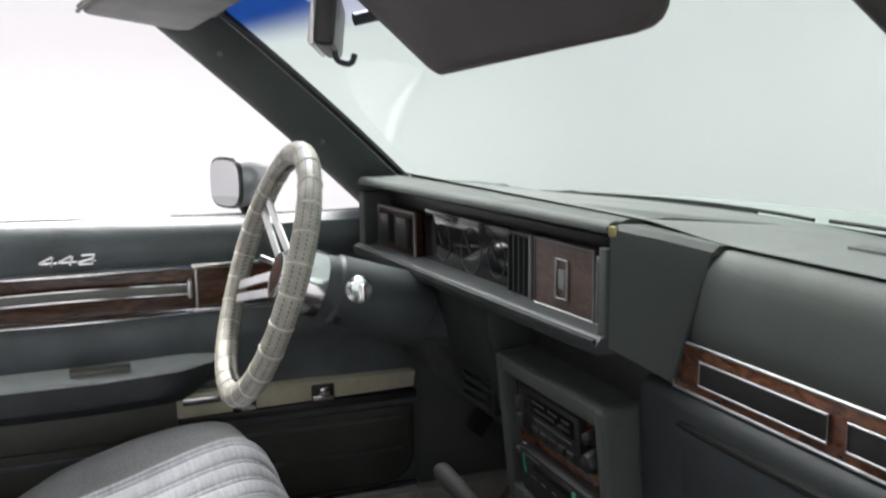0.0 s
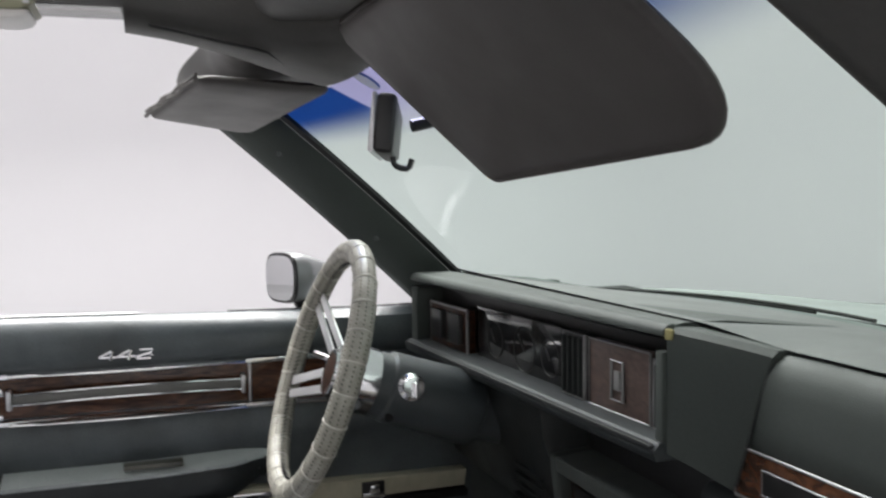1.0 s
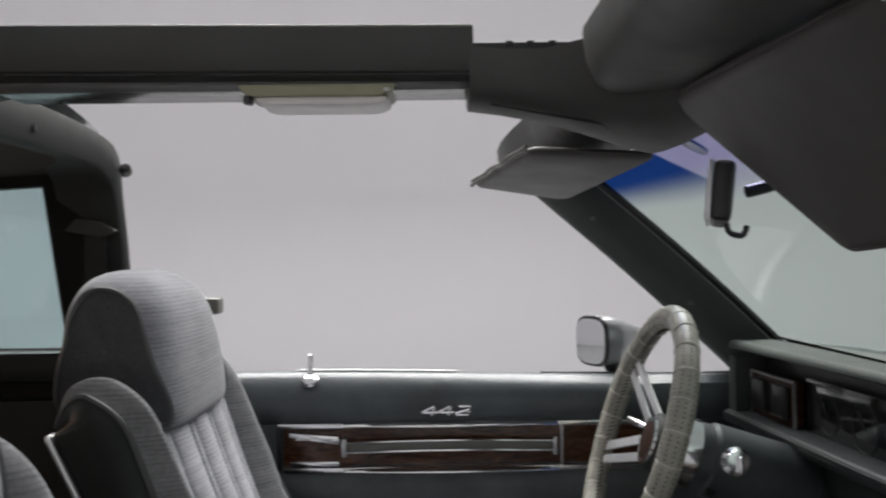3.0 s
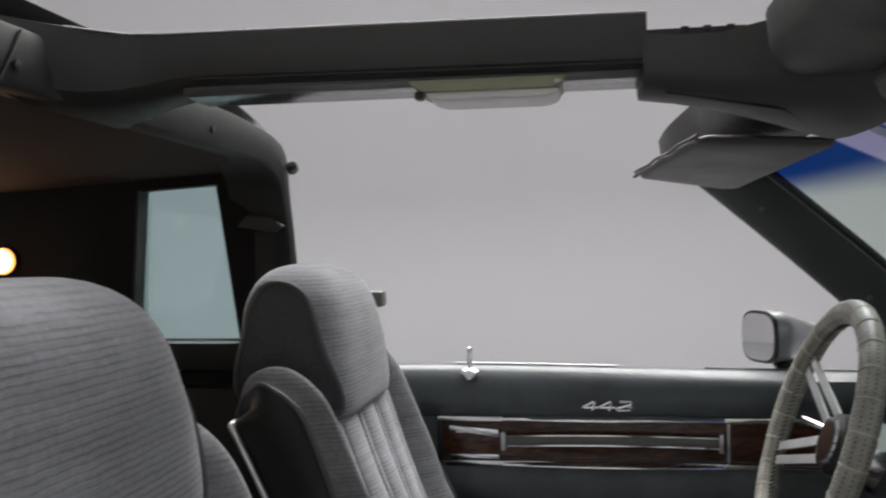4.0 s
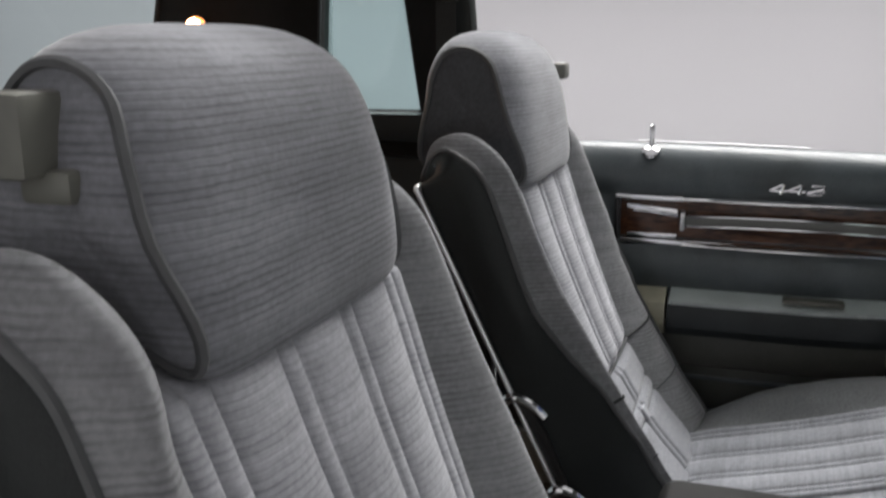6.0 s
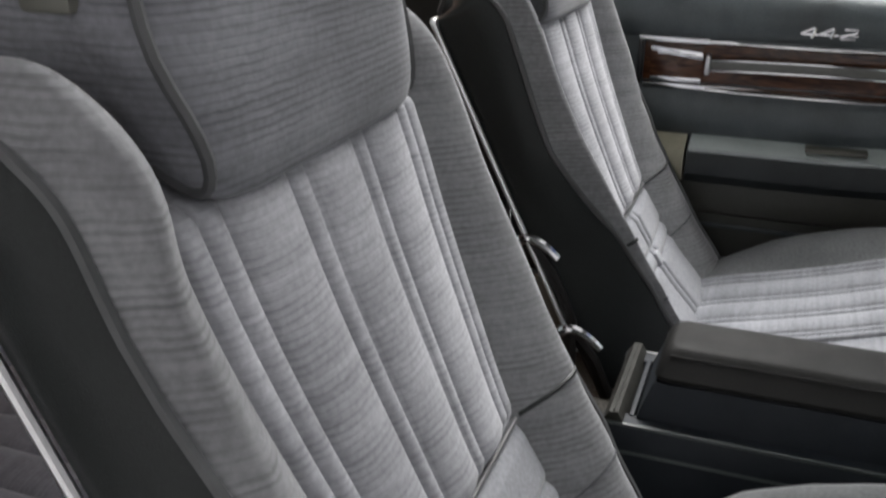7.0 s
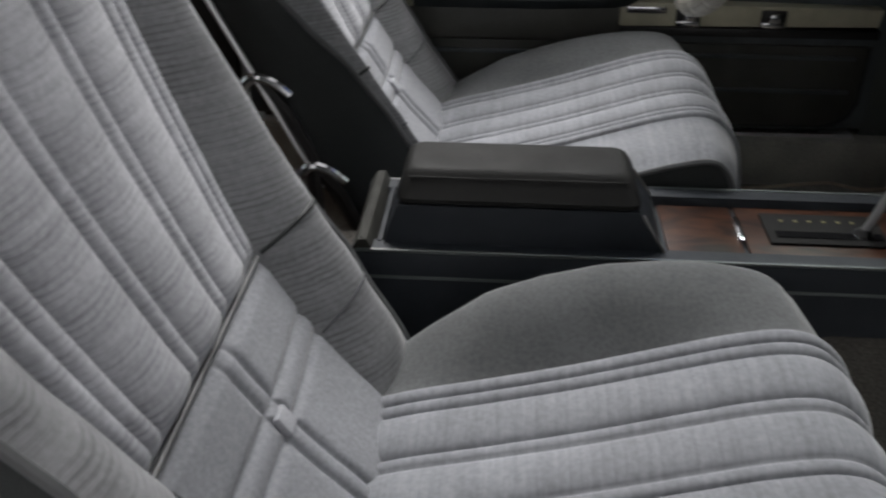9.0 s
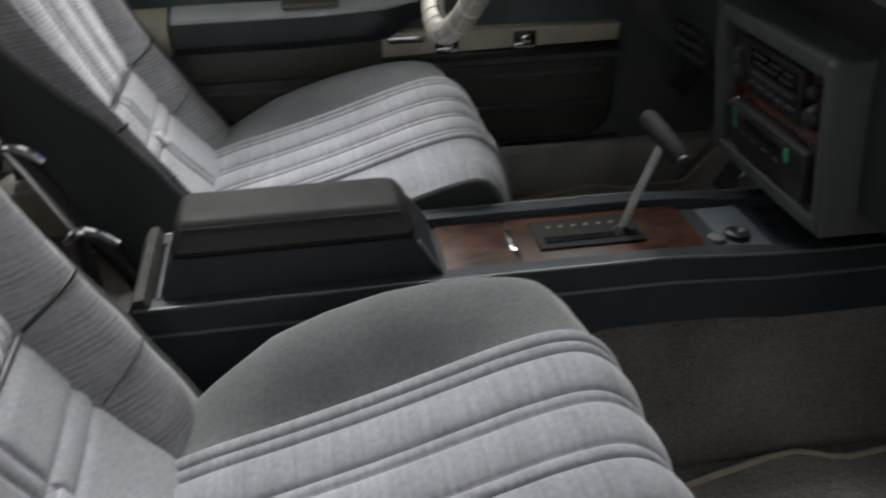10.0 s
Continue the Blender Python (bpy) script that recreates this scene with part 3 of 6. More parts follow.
part("headliner", grid([[(x, y, liner(x, y)) for x in np.linspace(-0.66, 0.66, 21)] for y in np.linspace(-0.585, -1.23, 10)]), HEADLINER, body, "dark cloth headliner over the rear seat")
part("rear_header", grid([[(x, y, z - 0.006 * (x / 0.65) ** 2) for y, z in ((-1.205, 1.281), (-1.196, 1.289), (-1.2, 1.32), (-1.235, 1.32), (-1.235, 1.285))] for x in np.linspace(-0.652, 0.652, 13)], close_u=True, caps=True), HEADLINER, body, "dark cloth-covered rear header")
part("roof_skin", grid([[(x, y, 1.43 - 0.045 * (x / 0.7) ** 4 - 0.06 * smooth01(-0.75, -1.3, y)) for x in np.linspace(-0.7, 0.7, 21)] for y in np.linspace(-0.6, -1.25, 8)]), BODY_PAINT, body)


def quarter(sgn):
    """Rear side panel with the window opening through it."""
    bm = bmesh.new()
    x0, x1 = sorted((sgn * 0.655, sgn * 0.70))
    for y0, y1, z0, z1 in ((-0.70, -0.56, 0.25, 0.985), (-1.32, -0.70, 0.25, 0.985)):
        box(x0, x1, y0, y1, z0, z1, 0, bm=bm)
    prism([(-0.865, 0.985), (-0.846, 1.275), (-0.846, 1.4), (-1.19, 1.4), (-1.197, 1.275), (-1.229, 1.13), (-1.261, 0.985)], "x", x0, x1, bm=bm)
    prism([(-0.846, 1.275), (-0.686, 1.284), (-0.65, 1.4), (-0.846, 1.4)], "x", x0, x1, bm=bm)
    prism([(-0.643, 0.985), (-0.565, 0.985), (-0.585, 1.3), (-0.65, 1.4), (-0.686, 1.284)], "x", x0, x1, bm=bm)
    return bm


for sgn in (-1, 1):
    q = part("quarter_panel", quarter(sgn), QUARTER_TRIM, body, "black rear side panel round a small window")
    x0, x1 = sorted((sgn * 0.625, sgn * 0.66))
    part("side_rail", box(x0, x1, -1.3, -0.5, 0.93, 0.985, 0.012), VINYL_DARK, q)
    part("side_trim", box(x0, x1, -1.3, -0.5, 0.4, 0.9, 0.01), VINYL_DARK, q)
    part("seal", tube([(sgn * 0.657, -0.865, 0.988), (sgn * 0.657, -0.643, 0.988), (sgn * 0.657, -0.686, 1.283), (sgn * 0.657, -0.846, 1.275)], 0.0035, 6, closed=True), BLACK, q)
    pane = part("pane", box(*sorted((sgn * 0.68, sgn * 0.684)), -0.885, -0.63, 0.97, 1.3), PANE, q, "tinted rear side window")
    pane.visible_shadow = False
    wl = thing("reading_lamp", "round lit courtesy lamp on the rear side panel", "lamp")
    part("bezel", revolve([(0.0, 0), (0.0285, 0), (0.0285, 0.006), (0.0265, 0.01), (0.0, 0.01)], pose(sgn * 0.655, -1.126, 1.143, 0, -sgn * 90, 0), 24), BLACK, wl)
    part("lens_rim", revolve([(0.0, 0), (0.026, 0), (0.0255, 0.006), (0.022, 0.0095), (0.0, 0.01)], pose(sgn * 0.645, -1.126, 1.143, 0, -sgn * 90, 0), 24), WARM_RIM, wl, "orange glowing rim")
    part("lens", revolve([(0.0, 0.009), (0.022, 0.0092), (0.016, 0.013), (0.0, 0.015)], pose(sgn * 0.645, -1.126, 1.143, 0, -sgn * 90, 0), 24), WARM_LENS, wl, "glowing warm lens")

bw = thing("rear_window", "tinted rear window behind the back seat", "window", kind="structure")
pane = part("pane", grid([[(x, lerp(-1.215, -1.37, v) + 0.008 * (x / 0.6) ** 2, lerp(1.29, 0.965, v)) for x in np.linspace(-0.7, 0.7, 9)] for v in np.linspace(0, 1, 3)]), PANE, bw)
pane.visible_shadow = False
for sgn in (-1, 1):
    part("window_frame", tube([(sgn * 0.656, -1.203, 1.285), (sgn * 0.656, -1.27, 0.97)], 0.006, 6), BLACK, bw)
part("parcel_shelf", box(-0.655, 0.655, -1.4, -1.2, 0.93, 0.965, 0.01), VINYL_DARK, body)

# ---- dome lamp under the bar ----
dl = thing("dome_lamp", "olive dome lamp with a white lens under the roof bar", "lamp")
part("tray", prism([(-0.184, 1.33), (-0.177, 1.321), (-0.166, 1.3165), (-0.032, 1.3165), (-0.02, 1.321), (-0.015, 1.33)], "x", -0.041, 0.041, 0.004), OLIVE, dl, "olive metal tray")
part("lens", prism([(-0.168, 1.318), (-0.162, 1.311), (-0.15, 1.308), (-0.04, 1.308), (-0.027, 1.311), (-0.021, 1.318)], "x", -0.036, 0.036, 0.005), LENS_WHITE, dl, "white plastic lens")
part("switch", box(0.042, 0.045, -0.028, -0.022, 1.321, 1.3245, 0.001), STEEL, dl)
part("end_latch", box(0.02, 0.036, -0.178, -0.168, 1.31, 1.319, 0.003), BLACK, dl, "black end latch")

# ---- sun visors ----


def visor(pts, radii, thick, mat, name_label):
    """A padded board through four corners (rear-inner, front-inner, front-outer, rear-outer) with round corners and a stitched rim."""
    a, b, c, d = [Vector(p) for p in pts]
    n = (b - a).cross(d - a).normalized()
    t = thing("sun_visor", name_label, "sun visor")
    out = []
    for (cu, cv), r, a0 in zip(((0, 0), (0, 1), (1, 1), (1, 0)), radii, (270, 180, 90, 0)):
        r2 = min(0.49, r * 2.0)
        for k in range(9):
            ang = radians(a0 - 90 * k / 8)
            out.append((abs(cu - r) + r * math.cos(ang), abs(cv - r2) + r2 * math.sin(ang)))
    rows = []
    for side, steps in ((1, (0.0, 0.3, 0.6, 0.85, 0.93, 0.955, 0.975, 0.99, 1.0)), (-1, (0.99, 0.96, 0.9, 0.6, 0.3, 0.0))):
        for s in steps:
            h = thick * math.sqrt(max(0.0, 1 - s ** 14)) - (0.0026 if s == 0.955 else 0)
            r = []
            for u, v in out:
                U, V = 0.5 + (u - 0.5) * max(s, 1e-3), 0.5 + (v - 0.5) * max(s, 1e-3)
                r.append(a.lerp(b, V).lerp(d.lerp(c, V), U) + n * side * h)
            rows.append(r)
    board = part("board", grid(rows, close_u=True), mat, t, smooth=60)
    return t, board


pv, board = visor([(0.1, 0.255, 1.303), (0.232, 0.376, 1.146), (0.568, 0.412, 1.168), (0.574, 0.258, 1.285)], (0.03, 0.03, 0.2, 0.04), 0.008, VISOR, "taupe vinyl sun visor swung down at the windshield")
part("pivot", tube([(0.585, 0.255, 1.27), (0.60, 0.235, 1.275), (0.6, 0.2, 1.288)], 0.006, 8), BLACK, pv)
part("clip", revolve([(0, 0), (0.014, 0), (0.014, 0.012), (0.006, 0.018), (0, 0.018)], pose(0.535, 0.262, 1.292, 180, 0, 0), 14), CHROME, pv, "round chrome visor clip")
dv, board = visor([(-0.146, 0.145, 1.28), (-0.146, 0.305, 1.272), (-0.54, 0.245, 1.243), (-0.47, 0.09, 1.262)], (0.05, 0.04, 0.08, 0.03), 0.008, VISOR, "grey vinyl sun visor folded up under the header")
for dz, w in ((0.005, 0.0024), (-0.001, 0.003)):
    pts = [(lerp(-0.474, -0.15, f), lerp(0.084, 0.141, f) + 0.001 * math.sin(23 * f + 300 * dz), lerp(1.262, 1.28, f) + dz + 0.001 * math.sin(17 * f + 200 * dz)) for f in np.linspace(0, 1, 22)]
    part("frayed_edge", tube(pts, w, 6), VISOR_EDGE, dv, "pale frayed edge")
part("pivot", tube([(-0.55, 0.24, 1.245), (-0.57, 0.24, 1.25), (-0.58, 0.24, 1.265)], 0.006, 8), BLACK, dv)

# ---- rear-view mirror ----
rm = thing("rearview_mirror", "black rear-view mirror on a windshield stalk", "mirror")
mm = Matrix.Translation((0.0, 0.335, 1.208)) @ pose(0, 0, 0, -6, 0, -17)
part("housing", move(box(-0.125, 0.125, -0.006, 0.015, -0.03, 0.03, 0.008, 3), mm), BLACK, rm)
part("glass", move(box(-0.118, 0.118, -0.011, -0.005, -0.026, 0.026, 0.003), mm), MIRROR, rm)
part("frame", move(tube([(-0.122, -0.008, -0.027), (0.122, -0.008, -0.027), (0.122, -0.008, 0.027), (-0.122, -0.008, 0.027)], 0.003, 6, closed=True), mm), STEEL, rm, "bright edge")
part("stalk", tube([(0.02, 0.36, 1.212), (0.02, 0.385, 1.218), (0.02, 0.405, 1.228)], 0.007, 8), BLACK, rm)
part("mount", move(box(-0.014, 0.014, -0.012, 0.012, -0.022, 0.022, 0.005), pose(0.02, 0.408, 1.233, -55, 0, 0)), BLACK, rm)
part("mount_button", revolve([(0, 0), (0.02, 0), (0.02, 0.003), (0, 0.004)], Matrix.Translation((-0.125, 0.345, 1.281)) @ Vector((0, -0.5, -0.86)).to_track_quat("Z", "Y").to_matrix().to_4x4(), 20), MOUNT_BLUE, rm, "blue-tinted round pad on the glass")
part("tab", tube(curve([(0.03, 0.335, 1.178), (0.03, 0.338, 1.168), (0.03, 0.352, 1.165), (0.03, 0.357, 1.175)], 9), 0.0035, 6), BLACK, rm, "black hooked dimming tab")

# ---- driver's door ----
door = thing("car_door", "closed car door with blue-grey vinyl, walnut and chrome trim", "car door")
DX = -0.68


def door_profile(y):
    """(x, z) of the padded panel face from the sill up to the window line."""
    belt = 0.933 - 0.014 * smooth01(-0.3, 0.55, y)
    return [(DX - 0.01, 0.36), (DX - 0.008, 0.44), (DX - 0.004, 0.53), (DX - 0.012, 0.60), (DX - 0.006, 0.66), (DX + 0.004, 0.69), (DX + 0.006, 0.715), (DX, 0.745), (DX - 0.014, 0.76), (DX - 0.014, 0.838), (DX - 0.004, 0.846), (DX + 0.002, 0.862), (DX + 0.003, 0.876), (DX - 0.002, 0.892), (DX - 0.01, 0.906), (DX - 0.021, belt - 0.01), (DX - 0.034, belt - 0.003), (DX - 0.047, belt), (DX - 0.06, belt - 0.004), (DX - 0.06, 0.36)]


part("upper_panel", grid([[(x, y, z) for x, z in door_profile(y)] for y in np.linspace(-0.5, 0.685, 30)], close_u=True, caps=True), VINYL_DOOR, door, "blue-grey padded vinyl panel")
part("outer_skin", box(-0.80, -0.74, -0.5, 0.7, 0.2, 0.915, 0.02), BODY_PAINT, door, "silver outer skin")
part("window_seal", tube([(-0.742, y, 0.931 - 0.014 * smooth01(-0.3, 0.55, y)) for y in np.linspace(0.22, 0.64, 8)], 0.004, 6), BLACK, door)
BELT_METAL = material("dull_bright_strip", (0.7, 0.7, 0.71), 0.5, 0.6)
part("belt_strip", tube([(-0.727, y, 0.934 - 0.014 * smooth01(-0.3, 0.55, y)) for y in np.linspace(-0.24, 0.06, 8)], 0.0022, 6), BELT_METAL, door, "thin bright strip along the window line")

CHROME_BRIGHT = material("polished_moulding", (0.9, 0.9, 0.91), 0.16, 1.0, stain=0.06, stain_size=30)
STRAP_VINYL = material("dull_strap_vinyl", (0.13, 0.13, 0.118), 0.4, grain=0.08, grain_size=300, stain=0.12, stain_size=14)
# walnut insert with chrome frame
part("walnut_insert", box(DX - 0.016, DX - 0.010, -0.262, 0.42, 0.762, 0.836, 0.002), WALNUT_TRIM, door, "red-brown walnut insert")
fr = part("chrome_rail", box(DX - 0.014, DX + 0.003, -0.272, 0.425, 0.8325, 0.842, 0.003), CHROME_BRIGHT, door)
part("chrome_rail", box(DX - 0.014, DX + 0.003, -0.26, 0.41, 0.751, 0.7605, 0.003), CHROME_BRIGHT, door)
part("chrome_end", box(DX - 0.014, DX + 0.001, -0.272, -0.264, 0.755, 0.836, 0.002), BLACK, door)
part("chrome_end", box(DX - 0.014, DX + 0.001, 0.415, 0.422, 0.755, 0.836, 0.002), CHROME, door)
# wide chrome mouldings over the pull strap
for zc in (0.838, 0.7545):
    rows = []
    for f in np.linspace(0, 1, 15):
        y = lerp(-0.15, 0.245, f)
        b = math.sin(math.pi * f)
        h = 0.0042 + 0.0026 * b
        rows.append([(DX - 0.008, y, zc - h), (DX + 0.006 + 0.006 * b, y, zc - h + 0.001), (DX + 0.009 + 0.007 * b, y, zc - 0.35 * h), (DX + 0.0085 + 0.007 * b, y, zc - 0.1 * h), (DX + 0.002 + 0.004 * b, y, zc + 0.85 * h), (DX - 0.008, y, zc + h)])
    part("chrome_moulding", grid(rows, close_u=True, caps=True), CHROME_BRIGHT, door, "bowed chrome moulding")
strap = part("pull_strap", grid([[(DX - 0.004 + 0.016 * math.sin(math.pi * f) + dx, lerp(-0.15, 0.24, f), 0.797 + dz + 0.006 * math.sin(math.pi * f)) for dx, dz in ((0, -0.0095), (0.007, -0.008), (0.009, 0), (0.007, 0.008), (0, 0.0095))] for f in np.linspace(0, 1, 19)], close_u=True, caps=True), STRAP_VINYL, door, "dull grey vinyl door pull strap")
for dz in (-0.0088, 0.0088):
    part("strap_edge", tube([(DX + 0.005 + 0.016 * math.sin(math.pi * f), lerp(-0.15, 0.24, f), 0.797 + dz + 0.006 * math.sin(math.pi * f)) for f in np.linspace(0, 1, 15)], 0.0018, 6), CHROME, strap)
for y in (-0.153, 0.236):
    part("strap_bracket", box(DX - 0.01, DX + 0.01, y, y + 0.008, 0.78, 0.814, 0.003), STEEL, door)
# inner handle cup
cup = part("handle_cup", box(DX - 0.012, DX - 0.006, -0.25, -0.158, 0.766, 0.826, 0.002), WALNUT_TRIM, door)
hd = part("inner_handle", prism([(-0.248, 0.827), (-0.158, 0.82), (-0.156, 0.806), (-0.248, 0.818)], "x", DX - 0.012, DX + 0.016, 0.002), CHROME, door, "chrome flip door handle")
part("handle_ribs", box(DX + 0.016, DX + 0.018, -0.235, -0.17, 0.8145, 0.8165), STEEL, hd)
part("handle_base", box(DX - 0.012, DX + 0.004, -0.248, -0.158, 0.764, 0.772, 0.002), CHROME, door)
# front end of the insert behind the wheel
part("insert_bezel", box(DX - 0.012, DX + 0.002, 0.25, 0.255, 0.762, 0.832, 0.002), STEEL, door)

# chrome numeral badge made of plain strokes
badge = part("badge_plate", box(DX - 0.004, DX + 0.0015, -0.004, 0.086, 0.8585, 0.8615, 0.0005), CHROME, door, "small chrome numeral badge")
strokes = {"4": ((0.0, 0.006, 0.018, 0.019), (0.0, 0.006, 0.028, 0.006), (0.02, -0.001, 0.02, 0.019)), "2": ((0.003, 0.019, 0.025, 0.019), (0.025, 0.0185, 0.0248, 0.012), (0.0248, 0.012, 0.002, 0.004), (0.002, 0.004, 0.002, 0.0005), (0.002, 0.0, 0.026, 0.0))}
for ch, y0 in (("4", -0.006), ("4", 0.024), ("2", 0.055)):
    bm = bmesh.new()
    for a0, a1, b0, b1 in strokes[ch]:
        tube([(DX + 0.006, y0 + a0 + a1 * 0.25, 0.8555 + a1 * 0.82), (DX + 0.006, y0 + b0 + b1 * 0.25, 0.8555 + b1 * 0.82)], 0.0028 if a1 != b1 else 0.0021, 6, bm=bm)
    part("numeral", bm, CHROME, badge)

# lock knob
lk = part("lock_knob", revolve([(0, 0), (0.005, 0), (0.0055, 0.032), (0.005, 0.038), (0, 0.04)], pose(-0.706, -0.213, 0.928), 10), CHROME, door, "chrome lock knob")
part("lock_bezel", revolve([(0, 0), (0.017, 0), (0.016, 0.005), (0.008, 0.01), (0, 0.01)], pose(-0.698, -0.213, 0.917, 0, 30, 0), 16), CHROME, lk)

OLIVE_PAD = material("dark_olive_pad", (0.06, 0.06, 0.053), 0.45, grain=0.1, grain_size=300, stain=0.25, stain_size=8, bump=0.2, bump_size=600)
# armrest sides: same vinyl with their shade put into the colour
ARM_SIDE = material("shaded_armrest_vinyl", (0.028, 0.032, 0.034), 0.45, grain=0.1, grain_size=300, stain=0.25, stain_size=10, bump=0.25, bump_size=600, spec=0.3)
# armrest with its joint, and the switch panel before it
arm_sec = [(0.0, 0.585), (0.045, 0.592), (0.06, 0.61), (0.062, 0.635), (0.056, 0.652), (0.03, 0.664), (0.0, 0.672)]
arm = part("armrest", grid([[(DX - 0.012 + dx * (1 - 0.75 * smooth01(0.2, 0.29, y)), y, z + 0.006 * smooth01(0.05, 0.25, y) + (0.03 * smooth01(0.2, 0.29, y) if z < 0.62 else 0)) for dx, z in arm_sec] for y in np.linspace(-0.165, 0.285, 20)], close_u=True, caps=True), ARM_SIDE, door, "vinyl armrest with shaded sides and a faded, lit top")
# pale colour stands in for the highlight along the armrest's edge
ARM_HIGHLIGHT = material("armrest_highlight_vinyl", (0.4, 0.43, 0.43), 0.25, grain=0.1, grain_size=200, stain=0.2, stain_size=12)
top_rows = []
for y in np.linspace(-0.163, 0.283, 20):
    k = 1 - 0.75 * smooth01(0.2, 0.29, y)
    lift = 0.006 * smooth01(0.05, 0.25, y)
    top_rows.append([(DX - 0.012 + dx * k, y, z + lift) for dx, z in ((0.0, 0.6735), (0.03, 0.6665), (0.05, 0.6575), (0.0572, 0.6515), (0.05, 0.6545), (0.03, 0.6625), (0.0, 0.668))])
part("armrest_top", grid(top_rows, close_u=True, caps=True), ARM_VINYL, arm, "faded armrest top, light in its pale colour")
part("armrest_welt", tube([(DX - 0.012 + 0.0565 * (1 - 0.75 * smooth01(0.2, 0.29, y)), y, 0.6535 + 0.006 * smooth01(0.05, 0.25, y)) for y in np.linspace(-0.16, 0.24, 16)], 0.0035, 8), ARM_HIGHLIGHT, arm, "pale edge of the armrest, highlight in its colour")
part("armrest_rear", grid([[(DX - 0.012 + dx * 0.95, y, z) for dx, z in arm_sec] for y in np.linspace(-0.45, -0.17, 6)], close_u=True, caps=True), CREAM, arm, "discoloured cream rear piece")
part("armrest_pull", box(DX + 0.01, DX + 0.04, 0.03, 0.13, 0.666, 0.6745, 0.003), OLIVE_VINYL, arm)
part("lower_pad", box(DX - 0.014, DX + 0.012, -0.47, 0.215, 0.525, 0.6, 0.012, 3), OLIVE_PAD, door, "dark olive pad under the armrest")
sp = part("switch_panel", prism([(0.205, 0.56), (0.66, 0.566), (0.665, 0.598), (0.45, 0.6), (0.3, 0.602), (0.205, 0.608)], "x", DX - 0.012, DX + 0.02, 0.004), CREAM, door, "aged cream switch panel")
part("panel_edge", box(DX - 0.012, DX + 0.024, 0.205, 0.665, 0.545, 0.5605, 0.003), BLACK, sp)
part("bright_bar", box(DX + 0.02, DX + 0.026, 0.215, 0.285, 0.586, 0.598, 0.002), CHROME, sp)
for y in (0.325, 0.475):
    sw = part("window_switch", box(DX + 0.018, DX + 0.024, y - 0.022, y + 0.022, 0.566, 0.594, 0.002), BLACK, sp, "chrome-edged power window switch")
    part("switch_plate", box(DX + 0.022, DX + 0.0265, y - 0.021, y + 0.021, 0.5635, 0.573, 0.0015), CHROME, sw)
    part("switch_toggle", prism([(y - 0.012, 0.575), (y + 0.012, 0.575), (y + 0.009, 0.591), (y - 0.007, 0.589)], "x", DX + 0.022, DX + 0.034, 0.002), CHROME, sw)
edge = [(-0.47, 0.365), (0.6, 0.365), (0.628, 0.373), (0.65, 0.392), (0.66, 0.42), (0.66, 0.525), (-0.47, 0.525)]
part("lower_panel", prism(edge, "x", DX - 0.012, DX + 0.003, 0.004), LOWER_VINYL, door, "dark lower door panel")
part("panel_welt", tube([(DX + 0.003, y, z) for y, z in edge[:6]], 0.005, 6), VINYL_DARK, door)
for z in (0.435, 0.5):
    part("panel_bead", box(DX + 0.002, DX + 0.009, -0.47, 0.64, z, z + 0.008, 0.003), VINYL_DOOR, door)

# outside mirror
om = thing("side_mirror", "silver bullet side mirror on the car door", "mirror")
hou = curve([(-0.80, 0.333, 0.976), (-0.80, 0.34, 0.976), (-0.8, 0.375, 0.976), (-0.805, 0.43, 0.978), (-0.815, 0.475, 0.98)], 10)
rows = []
for i, p in enumerate(hou):
    f = i / 9
    r = lerp(1.0, 0.25, smooth01(0.35, 1.0, f))
    rows.append([p + Vector((0.056 * r * math.copysign(abs(math.cos(a)) ** 0.6, math.cos(a)), 0, 0.05 * r * math.copysign(abs(math.sin(a)) ** 0.6, math.sin(a)))) for a in np.linspace(0, 2 * math.pi, 28, endpoint=False)])
part("housing", move(grid(rows, close_u=True, caps=True), Matrix.Translation((-0.80, 0.335, 0.976)) @ pose(0, 0, 0, 0, 0, 24) @ Matrix.Translation((0.80, -0.335, -0.976))), BODY_PAINT, om)
gl = [(0.05 * math.copysign(abs(math.cos(a)) ** 0.6, math.cos(a)), 0.044 * math.copysign(abs(math.sin(a)) ** 0.6, math.sin(a))) for a in np.linspace(0, 2 * math.pi, 28, endpoint=False)]
part("gasket", move(prism([(1.1 * a, 1.12 * b) for a, b in gl], "y", -0.006, 0.004), Matrix.Translation((-0.80, 0.335, 0.976)) @ pose(0, 0, 0, 0, 0, 24)), BLACK, om)
part("glass", move(prism(gl, "y", -0.009, -0.0055), Matrix.Translation((-0.80, 0.335, 0.976)) @ pose(0, 0, 0, 0, 0, 24)), MIRROR, om)
part("foot", tube([(-0.815, 0.37, 0.945), (-0.8, 0.375, 0.925), (-0.775, 0.38, 0.912)], 0.016, 10, flat=1.8), BLACK, om)

# ---- dashboard ----
# paler than the dash plastic: windshield light on the top is put into the colour
DASH_TOP = material("lit_dash_top", (0.0725, 0.0841, 0.07975), 0.66, grain=0.06, grain_size=400, stain=0.08, stain_size=5, bump=0.2, bump_size=900)
LOWER_DASH = material("dark_blue_grey_lower_dash", (0.028, 0.033, 0.035), 0.5, grain=0.08, grain_size=400, stain=0.12, stain_size=6, bump=0.2, bump_size=900, spec=0.3)
GLOVE_LID = material("dark_glovebox_plastic", (0.021, 0.025, 0.028), 0.55, grain=0.1, grain_size=400, stain=0.14, stain_size=8, bump=0.2, bump_size=900, spec=0.25)
